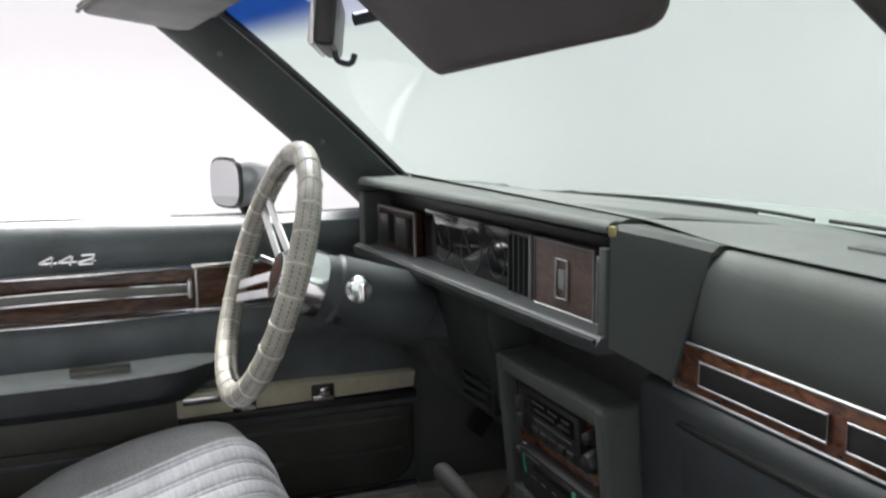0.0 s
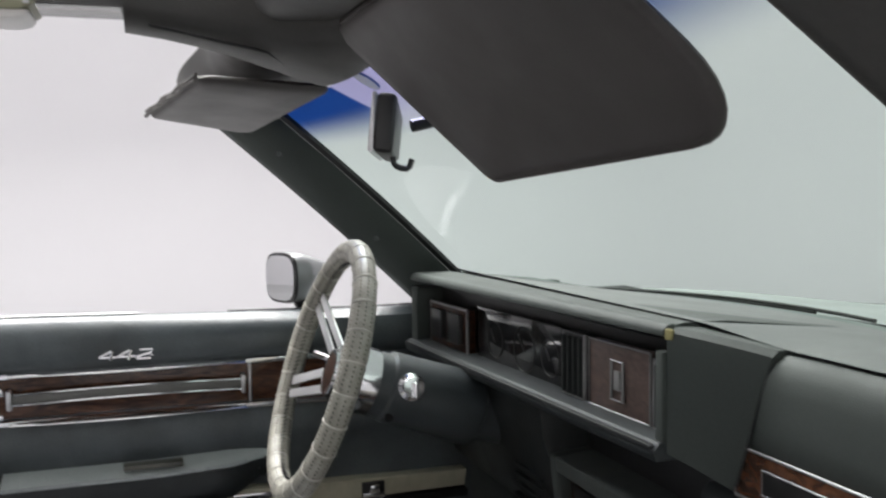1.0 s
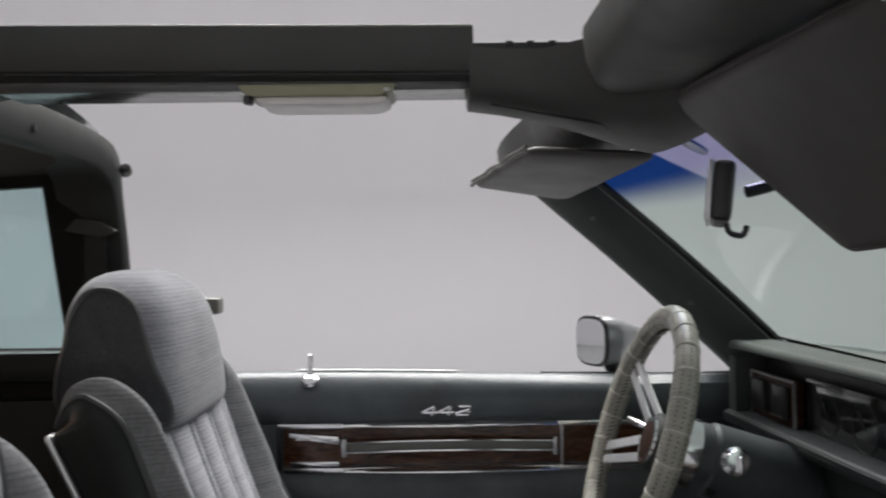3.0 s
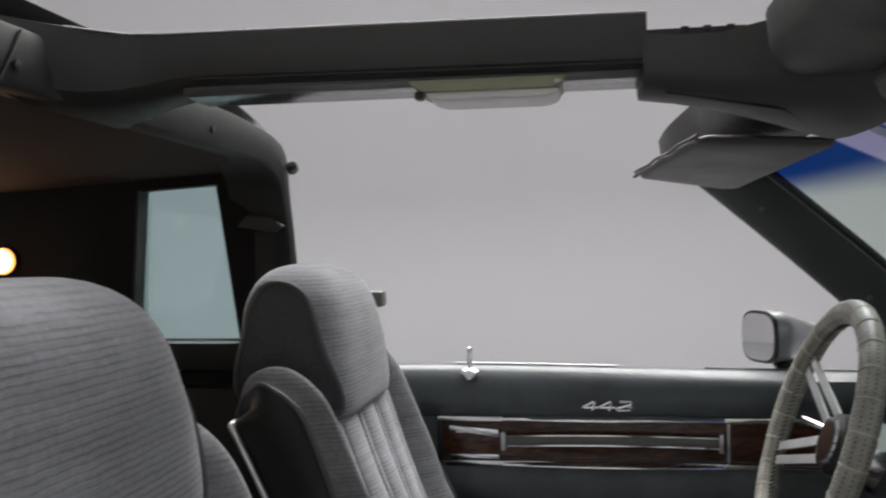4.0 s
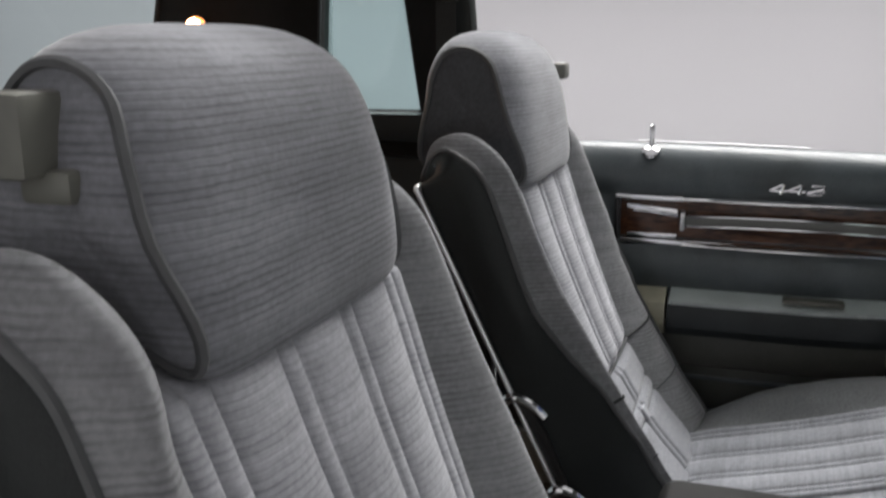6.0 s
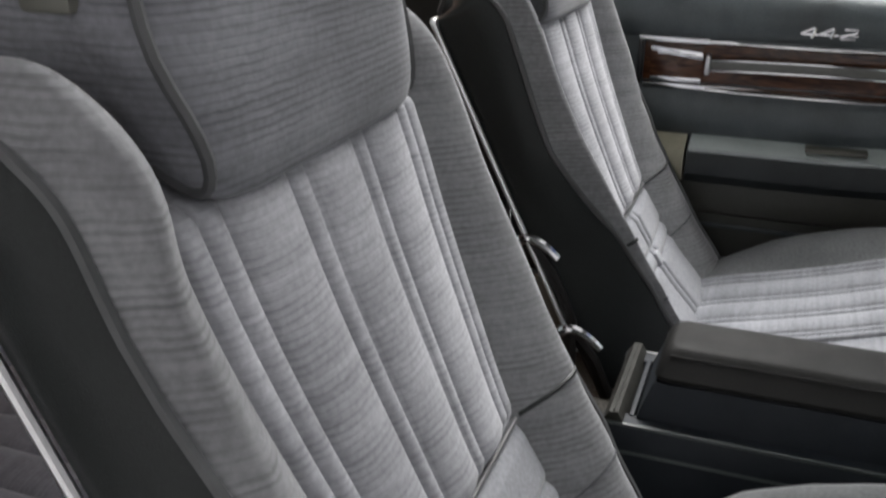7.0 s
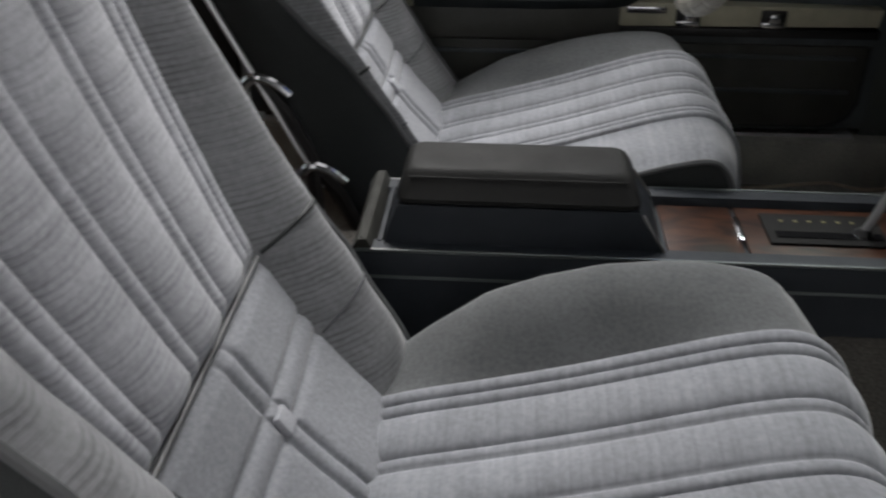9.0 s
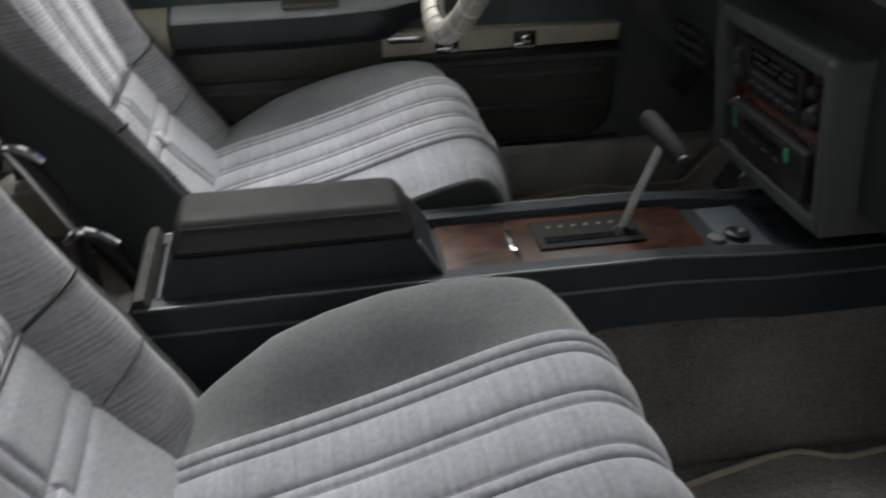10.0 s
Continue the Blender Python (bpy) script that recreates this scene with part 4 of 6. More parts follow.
dash = thing("dashboard", "green-grey car dashboard with walnut trim", "dashboard")
CL = Matrix.Translation((-0.634, 0.55, 0)) @ pose(0, 0, 0, 0, 0, 3.6)
LEN = 0.79
# hood: thick frame round the recess
frame_bm = bmesh.new()
hood_rise = Matrix.Identity(4)
hood_rise[2][0], hood_rise[2][3] = 0.0055, 0.0065
prism([(-0.004, 0.971), (-0.003, 0.978), (0.002, 0.983), (0.01, 0.9845), (0.024, 0.982), (0.08, 0.983), (0.25, 0.964), (0.25, 0.955), (0.05, 0.962)], "x", 0, LEN, 0.0025, bm=frame_bm)
frame_bm.transform(hood_rise)
box(0, 0.03, -0.002, 0.3, 0.86, 0.965, 0.003, bm=frame_bm)
box(LEN - 0.014, LEN, -0.004, 0.3, 0.86, 0.965, 0.003, bm=frame_bm)
cluster = part("cluster_hood", move(frame_bm, CL), VINYL_DASH, dash, "green-grey padded hood round the gauges")
# the hood's shade on this shelf is given by a darker material
part("cluster_shelf", move(prism([(-0.012, 0.846), (-0.016, 0.857), (-0.008, 0.867), (0.05, 0.872), (0.3, 0.872), (0.3, 0.842)], "x", 0, LEN, 0.003), CL), LOWER_DASH, cluster, "shelf under the gauges, hood shade in its colour")
part("gauge_backing", move(box(0.02, LEN - 0.01, 0.05, 0.1, 0.86, 0.965), CL), BLACK, cluster)
part("hood_bead", move(tube([(s, -0.001, 0.9735 + 0.0065 + 0.0055 * s) for s in np.linspace(0.004, LEN - 0.002, 9)], 0.0016, 6), CL), VINYL_DARK, cluster, "dark joint under the hood's edge")
part("lip_line", move(box(0.005, LEN - 0.005, -0.0175, -0.006, 0.859, 0.8645, 0.002), CL), VINYL_DARK, cluster)


CLP = CL @ Matrix.Translation((0, -0.016, -0.003))


def dash_vent(s0, s1, z0, z1, d, slats, name="air_vent", horizontal=False):
    v = part(name, move(box(s0, s1, d, d + 0.02, z0, z1, 0.002), CLP), BLACK, cluster, "black air vent with a bright frame")
    part("vent_frame", move(tube([(s0, d, z0), (s1, d, z0), (s1, d, z1), (s0, d, z1)], 0.0028, 6, closed=True), CLP), FRAME_DULL, v)
    for k in range(slats):
        f = (k + 0.5) / slats
        part("slat", move(box(lerp(s0, s1, f) - 0.0015, lerp(s0, s1, f) + 0.0015, d - 0.006, d, z0 + 0.004, z1 - 0.004), CLP), VINYL_DARK, v)
    return v


lw = part("light_switch_panel", move(box(0.05, 0.215, 0.036, 0.05, 0.868, 0.945, 0.002), CLP), WALNUT_SHADED, cluster, "walnut panel with light switches")
part("panel_frame", move(tube([(0.05, 0.035, 0.868), (0.215, 0.035, 0.868), (0.215, 0.035, 0.945), (0.05, 0.035, 0.945)], 0.003, 6, closed=True), CLP), FRAME_DULL, lw)
for s in (0.062, 0.14):
    part("switch_block", move(box(s, s + 0.055, 0.028, 0.04, 0.885, 0.935, 0.003), CLP), BLACK, lw)
    part("switch_edge", move(tube([(s, 0.027, 0.885), (s + 0.055, 0.027, 0.885), (s + 0.055, 0.027, 0.935), (s, 0.027, 0.935)], 0.0012, 6, closed=True), CLP), VINYL_DARK, lw)
gl = part("gauge_lens", move(box(0.23, 0.535, 0.046, 0.052, 0.868, 0.955, 0.002), CLP), BLACK_GLOSS, cluster, "black glossy instrument lens")
DIAL = material("dim_dial_print", (0.035, 0.035, 0.034), 0.4)
for s, r in ((0.30, 0.028), (0.40, 0.034), (0.48, 0.026)):
    part("dial_ring", move(tube([(s + r * math.cos(a), 0.0455, 0.908 + r * math.sin(a)) for a in np.linspace(0, 2 * math.pi, 24, endpoint=False)], 0.0008, 6, closed=True), CLP), DIAL, gl)
    part("needle", move(tube([(s, 0.0448, 0.905), (s - r * 0.5, 0.0448, 0.905 + r * 0.7)], 0.0015, 6), CLP), DIAL, gl)
part("lens_bar", move(box(0.27, 0.34, 0.043, 0.046, 0.948, 0.951), CLP), FRAME_DULL, gl)
dash_vent(0.535, 0.59, 0.872, 0.956, 0.036, 4)
wp = part("walnut_panel", move(box(0.602, 0.735, 0.036, 0.05, 0.872, 0.956, 0.002), CLP), WALNUT_RED, cluster, "reddish walnut panel with a small emblem")
part("panel_frame", move(tube([(0.602, 0.035, 0.872), (0.735, 0.035, 0.872), (0.735, 0.035, 0.956), (0.602, 0.035, 0.956)], 0.0017, 6, closed=True), CLP), FRAME_DULL, wp)
part("emblem_frame", move(tube([(0.655, 0.034, 0.888), (0.68, 0.034, 0.888), (0.68, 0.034, 0.936), (0.655, 0.034, 0.936)], 0.002, 6, closed=True), CLP), FRAME_DULL, wp)
part("emblem", move(box(0.661, 0.674, 0.033, 0.036, 0.9, 0.924, 0.001), CLP), FRAME_DULL, wp)
dash_vent(0.742, 0.79, 0.872, 0.95, 0.036, 3)

# sloped end of the hood, passenger pad and dash top
def pad_left(z):
    """The slanting joint between the hood's end and the passenger pad."""
    return 0.203 + 0.057 * min(1.0, max(0.0, (z - 0.822) / 0.15))


end_rows = []
for f, back in ((0, 0), (0.12, 0), (0.5, 0), (0.9, 0), (0.96, 0.002), (1.0, 0.01), (0.99, 0.04), (0.95, 0.08)):
    zl, zr = min(0.994, lerp(0.855, 0.9915, f)), lerp(0.822, 0.979, min(f, 1)) 
    front = [(lerp(0.156, pad_left(zr), g), lerp(0.6, 0.651, g) + back, lerp(zl, zr, g) + 0.001 * math.sin(math.pi * g)) for g in np.linspace(0, 1, 7)]
    end_rows.append(front + [(pad_left(zr), 0.8, min(max(zr, 0.83), 0.95)), (0.156, 0.8, min(zl, 0.95))])
part("cluster_end", grid(end_rows, close_u=True, caps=True), VINYL_DASH, cluster, "green-grey sloped end of the hood")
WORN_FOAM = material("yellowed_worn_foam", (0.3, 0.27, 0.12), 0.8, grain=0.25, grain_size=300)
part("worn_corner", move(box(-0.005, 0.005, -0.003, 0.003, -0.008, 0.004, 0.0025, 3), pose(0.157, 0.6025, 0.986, 0, 0, 25)), WORN_FOAM, cluster, "yellowed worn spot on the hood corner")
pad_sec = [(0.662, 0.866), (0.655, 0.874), (0.652, 0.9), (0.65, 0.94), (0.651, 0.955), (0.656, 0.967), (0.665, 0.974), (0.69, 0.977), (0.73, 0.978), (0.8, 0.974), (0.9, 0.964), (0.9, 0.86)]
pad = part("passenger_pad", grid([[(x, min(y, 0.915 - 0.25 * (x / 0.69) ** 2), z) for y, z in pad_sec for x in (lerp(pad_left(z) + 0.003, 0.7, f),)] for f in np.linspace(0, 1, 14)], close_u=True, caps=True), VINYL_DASH, dash, "green-grey padded passenger dash", smooth=50)
part("pad_joint", tube([(pad_left(z) + 0.0015, y + 0.0015, z) for y, z in ((0.65, 0.83), (0.65, 0.87), (0.65, 0.94), (0.652, 0.962), (0.657, 0.969))], 0.002, 6), VINYL_DARK, pad)
def dash_top(x, f):
    """Top of the dash from the hood's or the pad's front edge (f = 0) back to the glass (f = 1)."""
    side = smooth01(0.15, 0.27, x)
    y0, z0 = 0.64 + 0.03 * side, 0.9955 - 0.0165 * side
    return (x, lerp(y0, 0.945 - 0.26 * (x / 0.69) ** 2, f), lerp(z0, 0.966, f) + 0.008 * math.sin(math.pi * f) * side)


part("dash_top", grid([[dash_top(x, f) for f in np.linspace(0, 1, 12)] for x in np.linspace(-0.66, 0.68, 48)]), DASH_TOP, dash, "green-grey dash top, windshield light in its colour")
part("defroster_grille", box(0.34, 0.5, 0.745, 0.765, 0.978, 0.9845, 0.001), VINYL_DASH, dash)
# walnut strip with slots on the passenger's side
ws = part("walnut_strip", box(0.205, 0.69, 0.652, 0.672, 0.821, 0.873, 0.002), WALNUT_TRIM, dash, "red-brown walnut strip in a bright frame")
part("strip_frame", tube([(0.205, 0.652, 0.821), (0.69, 0.652, 0.821), (0.69, 0.652, 0.873), (0.205, 0.652, 0.873)], 0.0019, 6, closed=True), FRAME_DULL, ws)
for x0, x1 in ((0.252, 0.425), (0.447, 0.63)):
    so = part("slot", box(x0, x1, 0.648, 0.656, 0.834, 0.859, 0.002), BLACK_MATTE, ws)
    part("slot_frame", tube([(x0, 0.648, 0.834), (x1, 0.648, 0.834), (x1, 0.648, 0.859), (x0, 0.648, 0.859)], 0.0012, 6, closed=True), FRAME_DULL, so)
part("lower_dash", prism([(0.66, 0.60), (0.65, 0.7), (0.645, 0.805), (0.655, 0.819), (0.9, 0.819), (0.9, 0.60)], "x", 0.15, 0.69, 0.006), LOWER_DASH, dash, "dark blue-grey lower dash")
part("glovebox_lid", prism([(0.655, 0.615), (0.645, 0.7), (0.638, 0.785), (0.66, 0.79), (0.68, 0.615)], "x", 0.235, 0.67, 0.004), GLOVE_LID, dash, "dark blue-grey glovebox lid")
part("lid_gap", box(0.23, 0.672, 0.6375, 0.646, 0.7855, 0.7905, 0.001), BLACK_MATTE, dash, "dark gap above the lid")
part("knee_panel", prism([(0.64, 0.64), (0.59, 0.80), (0.585, 0.845), (0.68, 0.85), (0.8, 0.7), (0.8, 0.64)], "x", -0.66, -0.14, 0.006), VINYL_DARK, dash, "dark panel under the gauges")
part("dash_core", box(-0.66, 0.16, 0.66, 0.9, 0.63, 0.95), BLACK, dash)
lv = part("lower_vent", move(box(-0.3, -0.19, 0.62, 0.65, 0.66, 0.73, 0.004), Matrix()), BLACK, dash)
for k in range(4):
    part("slat", box(-0.295, -0.195, 0.612, 0.622, 0.668 + 0.016 * k, 0.673 + 0.016 * k), VINYL_DARK, lv)

# ---- radio pod ----
POD_PLASTIC = material("dark_green_grey_plastic", (0.053, 0.06, 0.057), 0.6, grain=0.08, grain_size=400, stain=0.14, stain_size=8, bump=0.25, bump_size=900, spec=0.2)
pod = thing("radio_pod", "green-grey pod with two radios above the console", "radio pod")
PW = 0.145
side = [(0.60, 0.776), (0.622, 0.565), (0.80, 0.565), (0.80, 0.79)]
part("pod_side", prism(side, "x", -PW, -PW + 0.022, 0.007, 3), POD_PLASTIC, pod)
part("pod_side", prism(side, "x", PW - 0.022, PW, 0.007, 3), POD_PLASTIC, pod)
part("pod_top", prism([(0.6005, 0.7755), (0.602, 0.754), (0.80, 0.754), (0.80, 0.789)], "x", -PW + 0.02, PW - 0.02, 0.004), POD_PLASTIC, pod)
part("pod_bottom", prism([(0.62, 0.585), (0.6225, 0.5655), (0.80, 0.5655), (0.80, 0.585)], "x", -PW + 0.02, PW - 0.02, 0.003), POD_PLASTIC, pod)
PT = Matrix.Translation((0, 0.632, 0.67)) @ pose(0, 0, 0, 6, 0, 0)
face = part("walnut_face", move(box(-0.124, 0.124, 0.0, 0.02, -0.09, 0.09), PT), WALNUT_TRIM, pod, "walnut face plate")
r1 = part("tuner_radio", move(box(-0.095, 0.07, -0.012, 0.002, 0.008, 0.076, 0.003), PT), BLACK, pod, "black push-button radio")
part("tuner_scale", move(box(-0.06, 0.06, -0.0135, -0.011, 0.044, 0.068), PT), BLACK_GLOSS, r1)
for k in range(5):
    part("push_button", move(box(-0.058 + k * 0.024, -0.039 + k * 0.024, -0.016, -0.01, 0.014, 0.024, 0.002), PT), BLACK, r1)
for x0, x1, z in ((-0.05, -0.015, 0.06), (-0.005, 0.02, 0.06), (0.03, 0.05, 0.06), (-0.045, 0.01, 0.05), (0.02, 0.05, 0.05), (-0.05, 0.05, 0.034)):
    part("print_bar", move(box(x0, x1, -0.0142, -0.0118, z, z + 0.0028), PT), DIAL, r1)
for z in (0.05, 0.026):
    part("square_key", move(box(-0.0925, -0.0775, -0.02, -0.01, z - 0.008, z + 0.008, 0.003), PT), VINYL_DARK, r1, "dull square key")
part("pilot_dot", move(box(-0.112, -0.108, -0.003, 0.001, 0.068, 0.078, 0.001), PT), CHROME, face)
for x, z, r in ((0.098, 0.03, 0.015), (0.1, 0.062, 0.009)):
    kn = part("knob", revolve([(0, 0), (r, 0), (r, 0.008), (r * 0.75, 0.02), (0, 0.021)], PT @ Matrix.Translation((x, -0.001, z)) @ pose(0, 0, 0, 90, 0, 0), 16), BLACK, pod, "black radio knob")
    part("knob_cap", revolve([(0, 0), (r * 0.5, 0), (r * 0.4, 0.0015), (0, 0.002)], PT @ Matrix.Translation((x, -0.0205, z)) @ pose(0, 0, 0, 90, 0, 0), 12), VINYL_DARK, kn)
kn = part("knob", revolve([(0, 0), (0.008, 0), (0.008, 0.012), (0.005, 0.016), (0, 0.016)], PT @ Matrix.Translation((-0.107, -0.001, -0.03)) @ pose(0, 0, 0, 90, 0, 0), 14), BLACK, pod, "black deck knob with a chrome ring")
part("knob_ring", move(tube([(-0.107 + 0.0105 * math.cos(a), -0.005, -0.03 + 0.0105 * math.sin(a)) for a in np.linspace(0, 2 * math.pi, 18, endpoint=False)], 0.0018, 6, closed=True), PT), CHROME, kn)
r2 = part("cassette_deck", move(box(-0.092, 0.1, -0.02, 0.002, -0.078, -0.014, 0.005), PT), BLACK, pod, "black radio deck with green lights")
part("deck_slot", move(box(-0.05, 0.06, -0.0215, -0.018, -0.034, -0.026), PT), BLACK_GLOSS, r2)
part("deck_light", move(tube([(-0.077, -0.0205, -0.02), (-0.0785, -0.0205, -0.034), (-0.075, -0.0205, -0.048)], 0.0014, 6), PT), GREEN_LED, r2, "small green light")
part("deck_light", move(box(0.057, 0.065, -0.0225, -0.019, -0.04, -0.022, 0.002), PT), GREEN_LED, r2, "small green light")
for x0, x1, z in ((-0.068, -0.03, -0.0225), (0.03, 0.055, -0.0225), (-0.06, -0.045, -0.05), (-0.03, -0.018, -0.05), (0.0, 0.012, -0.05), (0.03, 0.042, -0.05)):
    part("print_bar", move(box(x0, x1, -0.0212, -0.0195, z, z + 0.003), PT), DIAL, r2)
for sx in (-1, 1):
    part("bezel_seam", tube([(sx * (PW + 0.0002), 0.668, 0.572), (sx * (PW + 0.0002), 0.648, 0.781)], 0.0012, 6), BLACK, pod)

# ---- steering wheel and column ----
wheel = thing("steering_wheel", "four-spoke steering wheel in a laced pale leather cover", "steering wheel")
tilt = math.atan2(0.127, 0.379)
WM = Matrix.Translation((-0.37, 0.3225, 0.8725)) @ Matrix.Rotation(-tilt, 4, "X") @ Matrix.Rotation(radians(90), 4, "X")
# wheel plane is local xy, local z points to the driver
R = 0.187
rows = []
NS = 224
for k in range(NS):
    a = 2 * math.pi * k / NS
    seam = 0.0012 * (1 if (k % 8) == 0 else 0)
    rr = 0.0185 - seam + 0.0006 * math.sin(5 * a)
    rows.append([WM @ Vector(((R + rr * math.cos(p)) * math.cos(a), (R + rr * math.cos(p)) * math.sin(a), rr * 0.95 * math.sin(p))) for p in (2 * math.pi * j / 14 for j in range(14))])
rim = part("rim_cover", grid(rows, close_u=True, close_v=True), LEATHER, wheel, "pale grey perforated leather rim cover")
SEAM_PALE = material("pale_leather_seam", (0.58, 0.57, 0.52), 0.5, grain=0.1)
for k in range(28):
    a = 2 * math.pi * k / 28
    part("cover_seam", tube([WM @ Vector(((R + 0.0182 * math.cos(p)) * math.cos(a), (R + 0.0182 * math.cos(p)) * math.sin(a), 0.0173 * math.sin(p))) for p in (2 * math.pi * j / 12 for j in range(12))], 0.0012, 6, closed=True), SEAM_PALE, rim, "pale seam round the cover")
bm = bmesh.new()
for k in range(150):
    a = 2 * math.pi * k / 150
    c, s = math.cos(a), math.sin(a)
    p0 = WM @ Vector(((R - 0.0185) * c, (R - 0.0185) * s, -0.003))
    c, s = math.cos(a + 0.03), math.sin(a + 0.03)
    p1 = WM @ Vector(((R - 0.0185) * c, (R - 0.0185) * s, 0.003))
    tube([p0, p1], 0.0011, 4, bm=bm)
part("lacing", bm, BLACK, rim, "black lacing inside the rim", kind="stuff")
bm = bmesh.new()
for k in range(196):
    if k % 7 == 0:
        continue
    a = 2 * math.pi * k / 196
    for p in (-2.5, -1.9, -1.0, -0.45, 0.1, 0.65, 1.2, 1.9, 2.5):
        d = Vector((math.cos(p) * math.cos(a), math.cos(p) * math.sin(a), math.sin(p)))
        c = Vector((R * math.cos(a), R * math.sin(a), 0)) + d * 0.0189
        t1 = Vector((-math.sin(a), math.cos(a), 0)) * 0.0016
        t2 = d.cross(t1).normalized() * 0.0011
        bm.faces.new([bm.verts.new(WM @ (c + q)) for q in (t1 * 1.2, t2, -t1 * 1.2, -t2)])
part("perforation", bm, BLACK, rim, "rows of small punched holes", kind="stuff")
for ang in (33, -21, 147, 201):
    a = radians(ang)
    bm = bmesh.new()
    for off in (-0.0125, 0.0125):
        d, n = Vector((math.cos(a), math.sin(a), 0)), Vector((-math.sin(a), math.cos(a), 0))
        p0, p1 = d * 0.038 + n * off * 1.2 + Vector((0, 0, -0.034)), d * (R - 0.012) + n * off * 0.9
        w = n * 0.0072
        z = Vector((0, 0, 0.002))
        grid([[WM @ q for q in (p0 - w - z, p0 + w - z, p0 + w + z, p0 - w + z)], [WM @ q for q in (p1 - w - z, p1 + w - z, p1 + w + z, p1 - w + z)]], close_u=True, caps=True, bm=bm)
    part("spoke", bm, CHROME_SOFT, wheel, "slotted brushed-metal spoke")
hub = part("hub", revolve([(0, -0.05), (0.042, -0.05), (0.046, -0.04), (0.044, -0.026), (0.036, -0.02), (0, -0.02)], WM, 28), VINYL_DARK, wheel, "dark hub pad")
part("hub_cap", revolve([(0, -0.02), (0.032, -0.02), (0.03, -0.016), (0, -0.015)], WM, 24), WALNUT_SHADED, hub)
part("hub_ring", revolve([(0.032, -0.0205), (0.036, -0.0205), (0.036, -0.016), (0.032, -0.016)], WM, 24), CHROME, hub)

COLUMN_VINYL = material("dark_blue_grey_column", (0.04, 0.048, 0.052), 0.42, grain=0.1, grain_size=350, stain=0.2, stain_size=14, bump=0.25, bump_size=600, spec=0.5)
col = thing("steering_column", "blue-grey steering column with a chrome ring and key lock", "steering column")
CM = WM @ Matrix.Rotation(radians(180), 4, "X")
part("chrome_collar", revolve([(0.044, 0.04), (0.05, 0.042), (0.053, 0.062), (0.052, 0.085), (0.046, 0.086)], CM, 32), CHROME, col, "polished metal collar")
part("shroud", revolve([(0.044, 0.084), (0.051, 0.086), (0.052, 0.105), (0.056, 0.11), (0.058, 0.19), (0.06, 0.25), (0.057, 0.262), (0.046, 0.268), (0.04, 0.42)], CM, 32), COLUMN_VINYL, col, "blue-grey column shroud")
ig = part("key_lock", revolve([(0, 0), (0.02, 0), (0.021, 0.006), (0.016, 0.012), (0.016, 0.02), (0, 0.021)], Matrix.Translation((-0.315, 0.452, 0.845)) @ pose(0, 0, 0, 0, 78, 0), 20), CHROME, col, "chrome ignition lock")
part("key_wing", box(-0.304, -0.285, 0.449, 0.456, 0.832, 0.858, 0.003), CHROME, ig)
part("column_button", revolve([(0, 0), (0.007, 0), (0.007, 0.006), (0, 0.007)], Matrix.Translation((-0.33, 0.42, 0.80)) @ pose(0, 0, 0, 0, 110, 0), 12), BLACK, col)
stalk = part("turn_stalk", tube([(-0.42, 0.4, 0.85), (-0.5, 0.37, 0.86), (-0.55, 0.35, 0.865)], 0.006, 8), CHROME, col)

# pedals under the dash
for nm, x, w in (("brake_pedal", -0.37, 0.06), ("accelerator_pedal", -0.24, 0.03)):
    p = thing(nm, "black rubber-faced foot pedal", "pedal")
    part("pad", move(box(-w, w, -0.008, 0.008, -0.035, 0.035, 0.006), pose(x, 0.8, 0.38, -35, 0, 0)), BLACK, p)
    part("arm", tube([(x, 0.805, 0.385), (x, 0.86, 0.5), (x, 0.86, 0.68)], 0.009, 8), STEEL, p)
br = thing("parking_brake", "dark parking brake pedal by the kick panel", "pedal")
part("pad", move(box(-0.03, 0.03, -0.008, 0.008, -0.03, 0.03, 0.006), pose(-0.6, 0.78, 0.5, -35, 0, 0)), BLACK, br)
part("arm", tube([(-0.6, 0.785, 0.51), (-0.6, 0.84, 0.58), (-0.6, 0.84, 0.7)], 0.009, 8), BLACK, br)

# ---- centre console ----
con = thing("centre_console", "dark centre console with walnut plates and an armrest lid", "console")
CW = 0.088
body_sec = [(-CW - 0.082, 0.285), (-CW - 0.016, 0.455), (-CW - 0.01, 0.5), (-CW - 0.004, 0.522), (-CW, 0.528), (-CW + 0.022, 0.528), (-CW + 0.026, 0.515), (CW - 0.026, 0.515), (CW - 0.022, 0.528), (CW, 0.528), (CW + 0.004, 0.522), (CW + 0.01, 0.5), (CW + 0.016, 0.455), (CW + 0.082, 0.285)]
part("console_body", grid([[(x - math.copysign(0.06, x) * smooth01(0.12, 0.36, y) if z < 0.4 else x, y, z - 0.012 * smooth01(0.5, 0.64, y) + (0.163 * smooth01(0.12, 0.36, y) if z < 0.4 else 0)) for x, z in body_sec] for y in np.linspace(-0.165, 0.86, 14)], close_u=True, caps=True), CONSOLE_PLASTIC, con, "dark blue-grey moulded body")
for sgn in (-1, 1):
    part("side_bead", tube([(sgn * (CW + 0.0085), y, 0.497 - 0.01 * smooth01(0.5, 0.64, y)) for y in np.linspace(-0.15, 0.85, 9)], 0.003, 6), VINYL, con)
    part("top_bead", tube([(sgn * (CW + 0.001), y, 0.5275 - 0.012 * smooth01(0.5, 0.64, y)) for y in np.linspace(-0.16, 0.85, 9)], 0.0022, 6), VINYL, con)
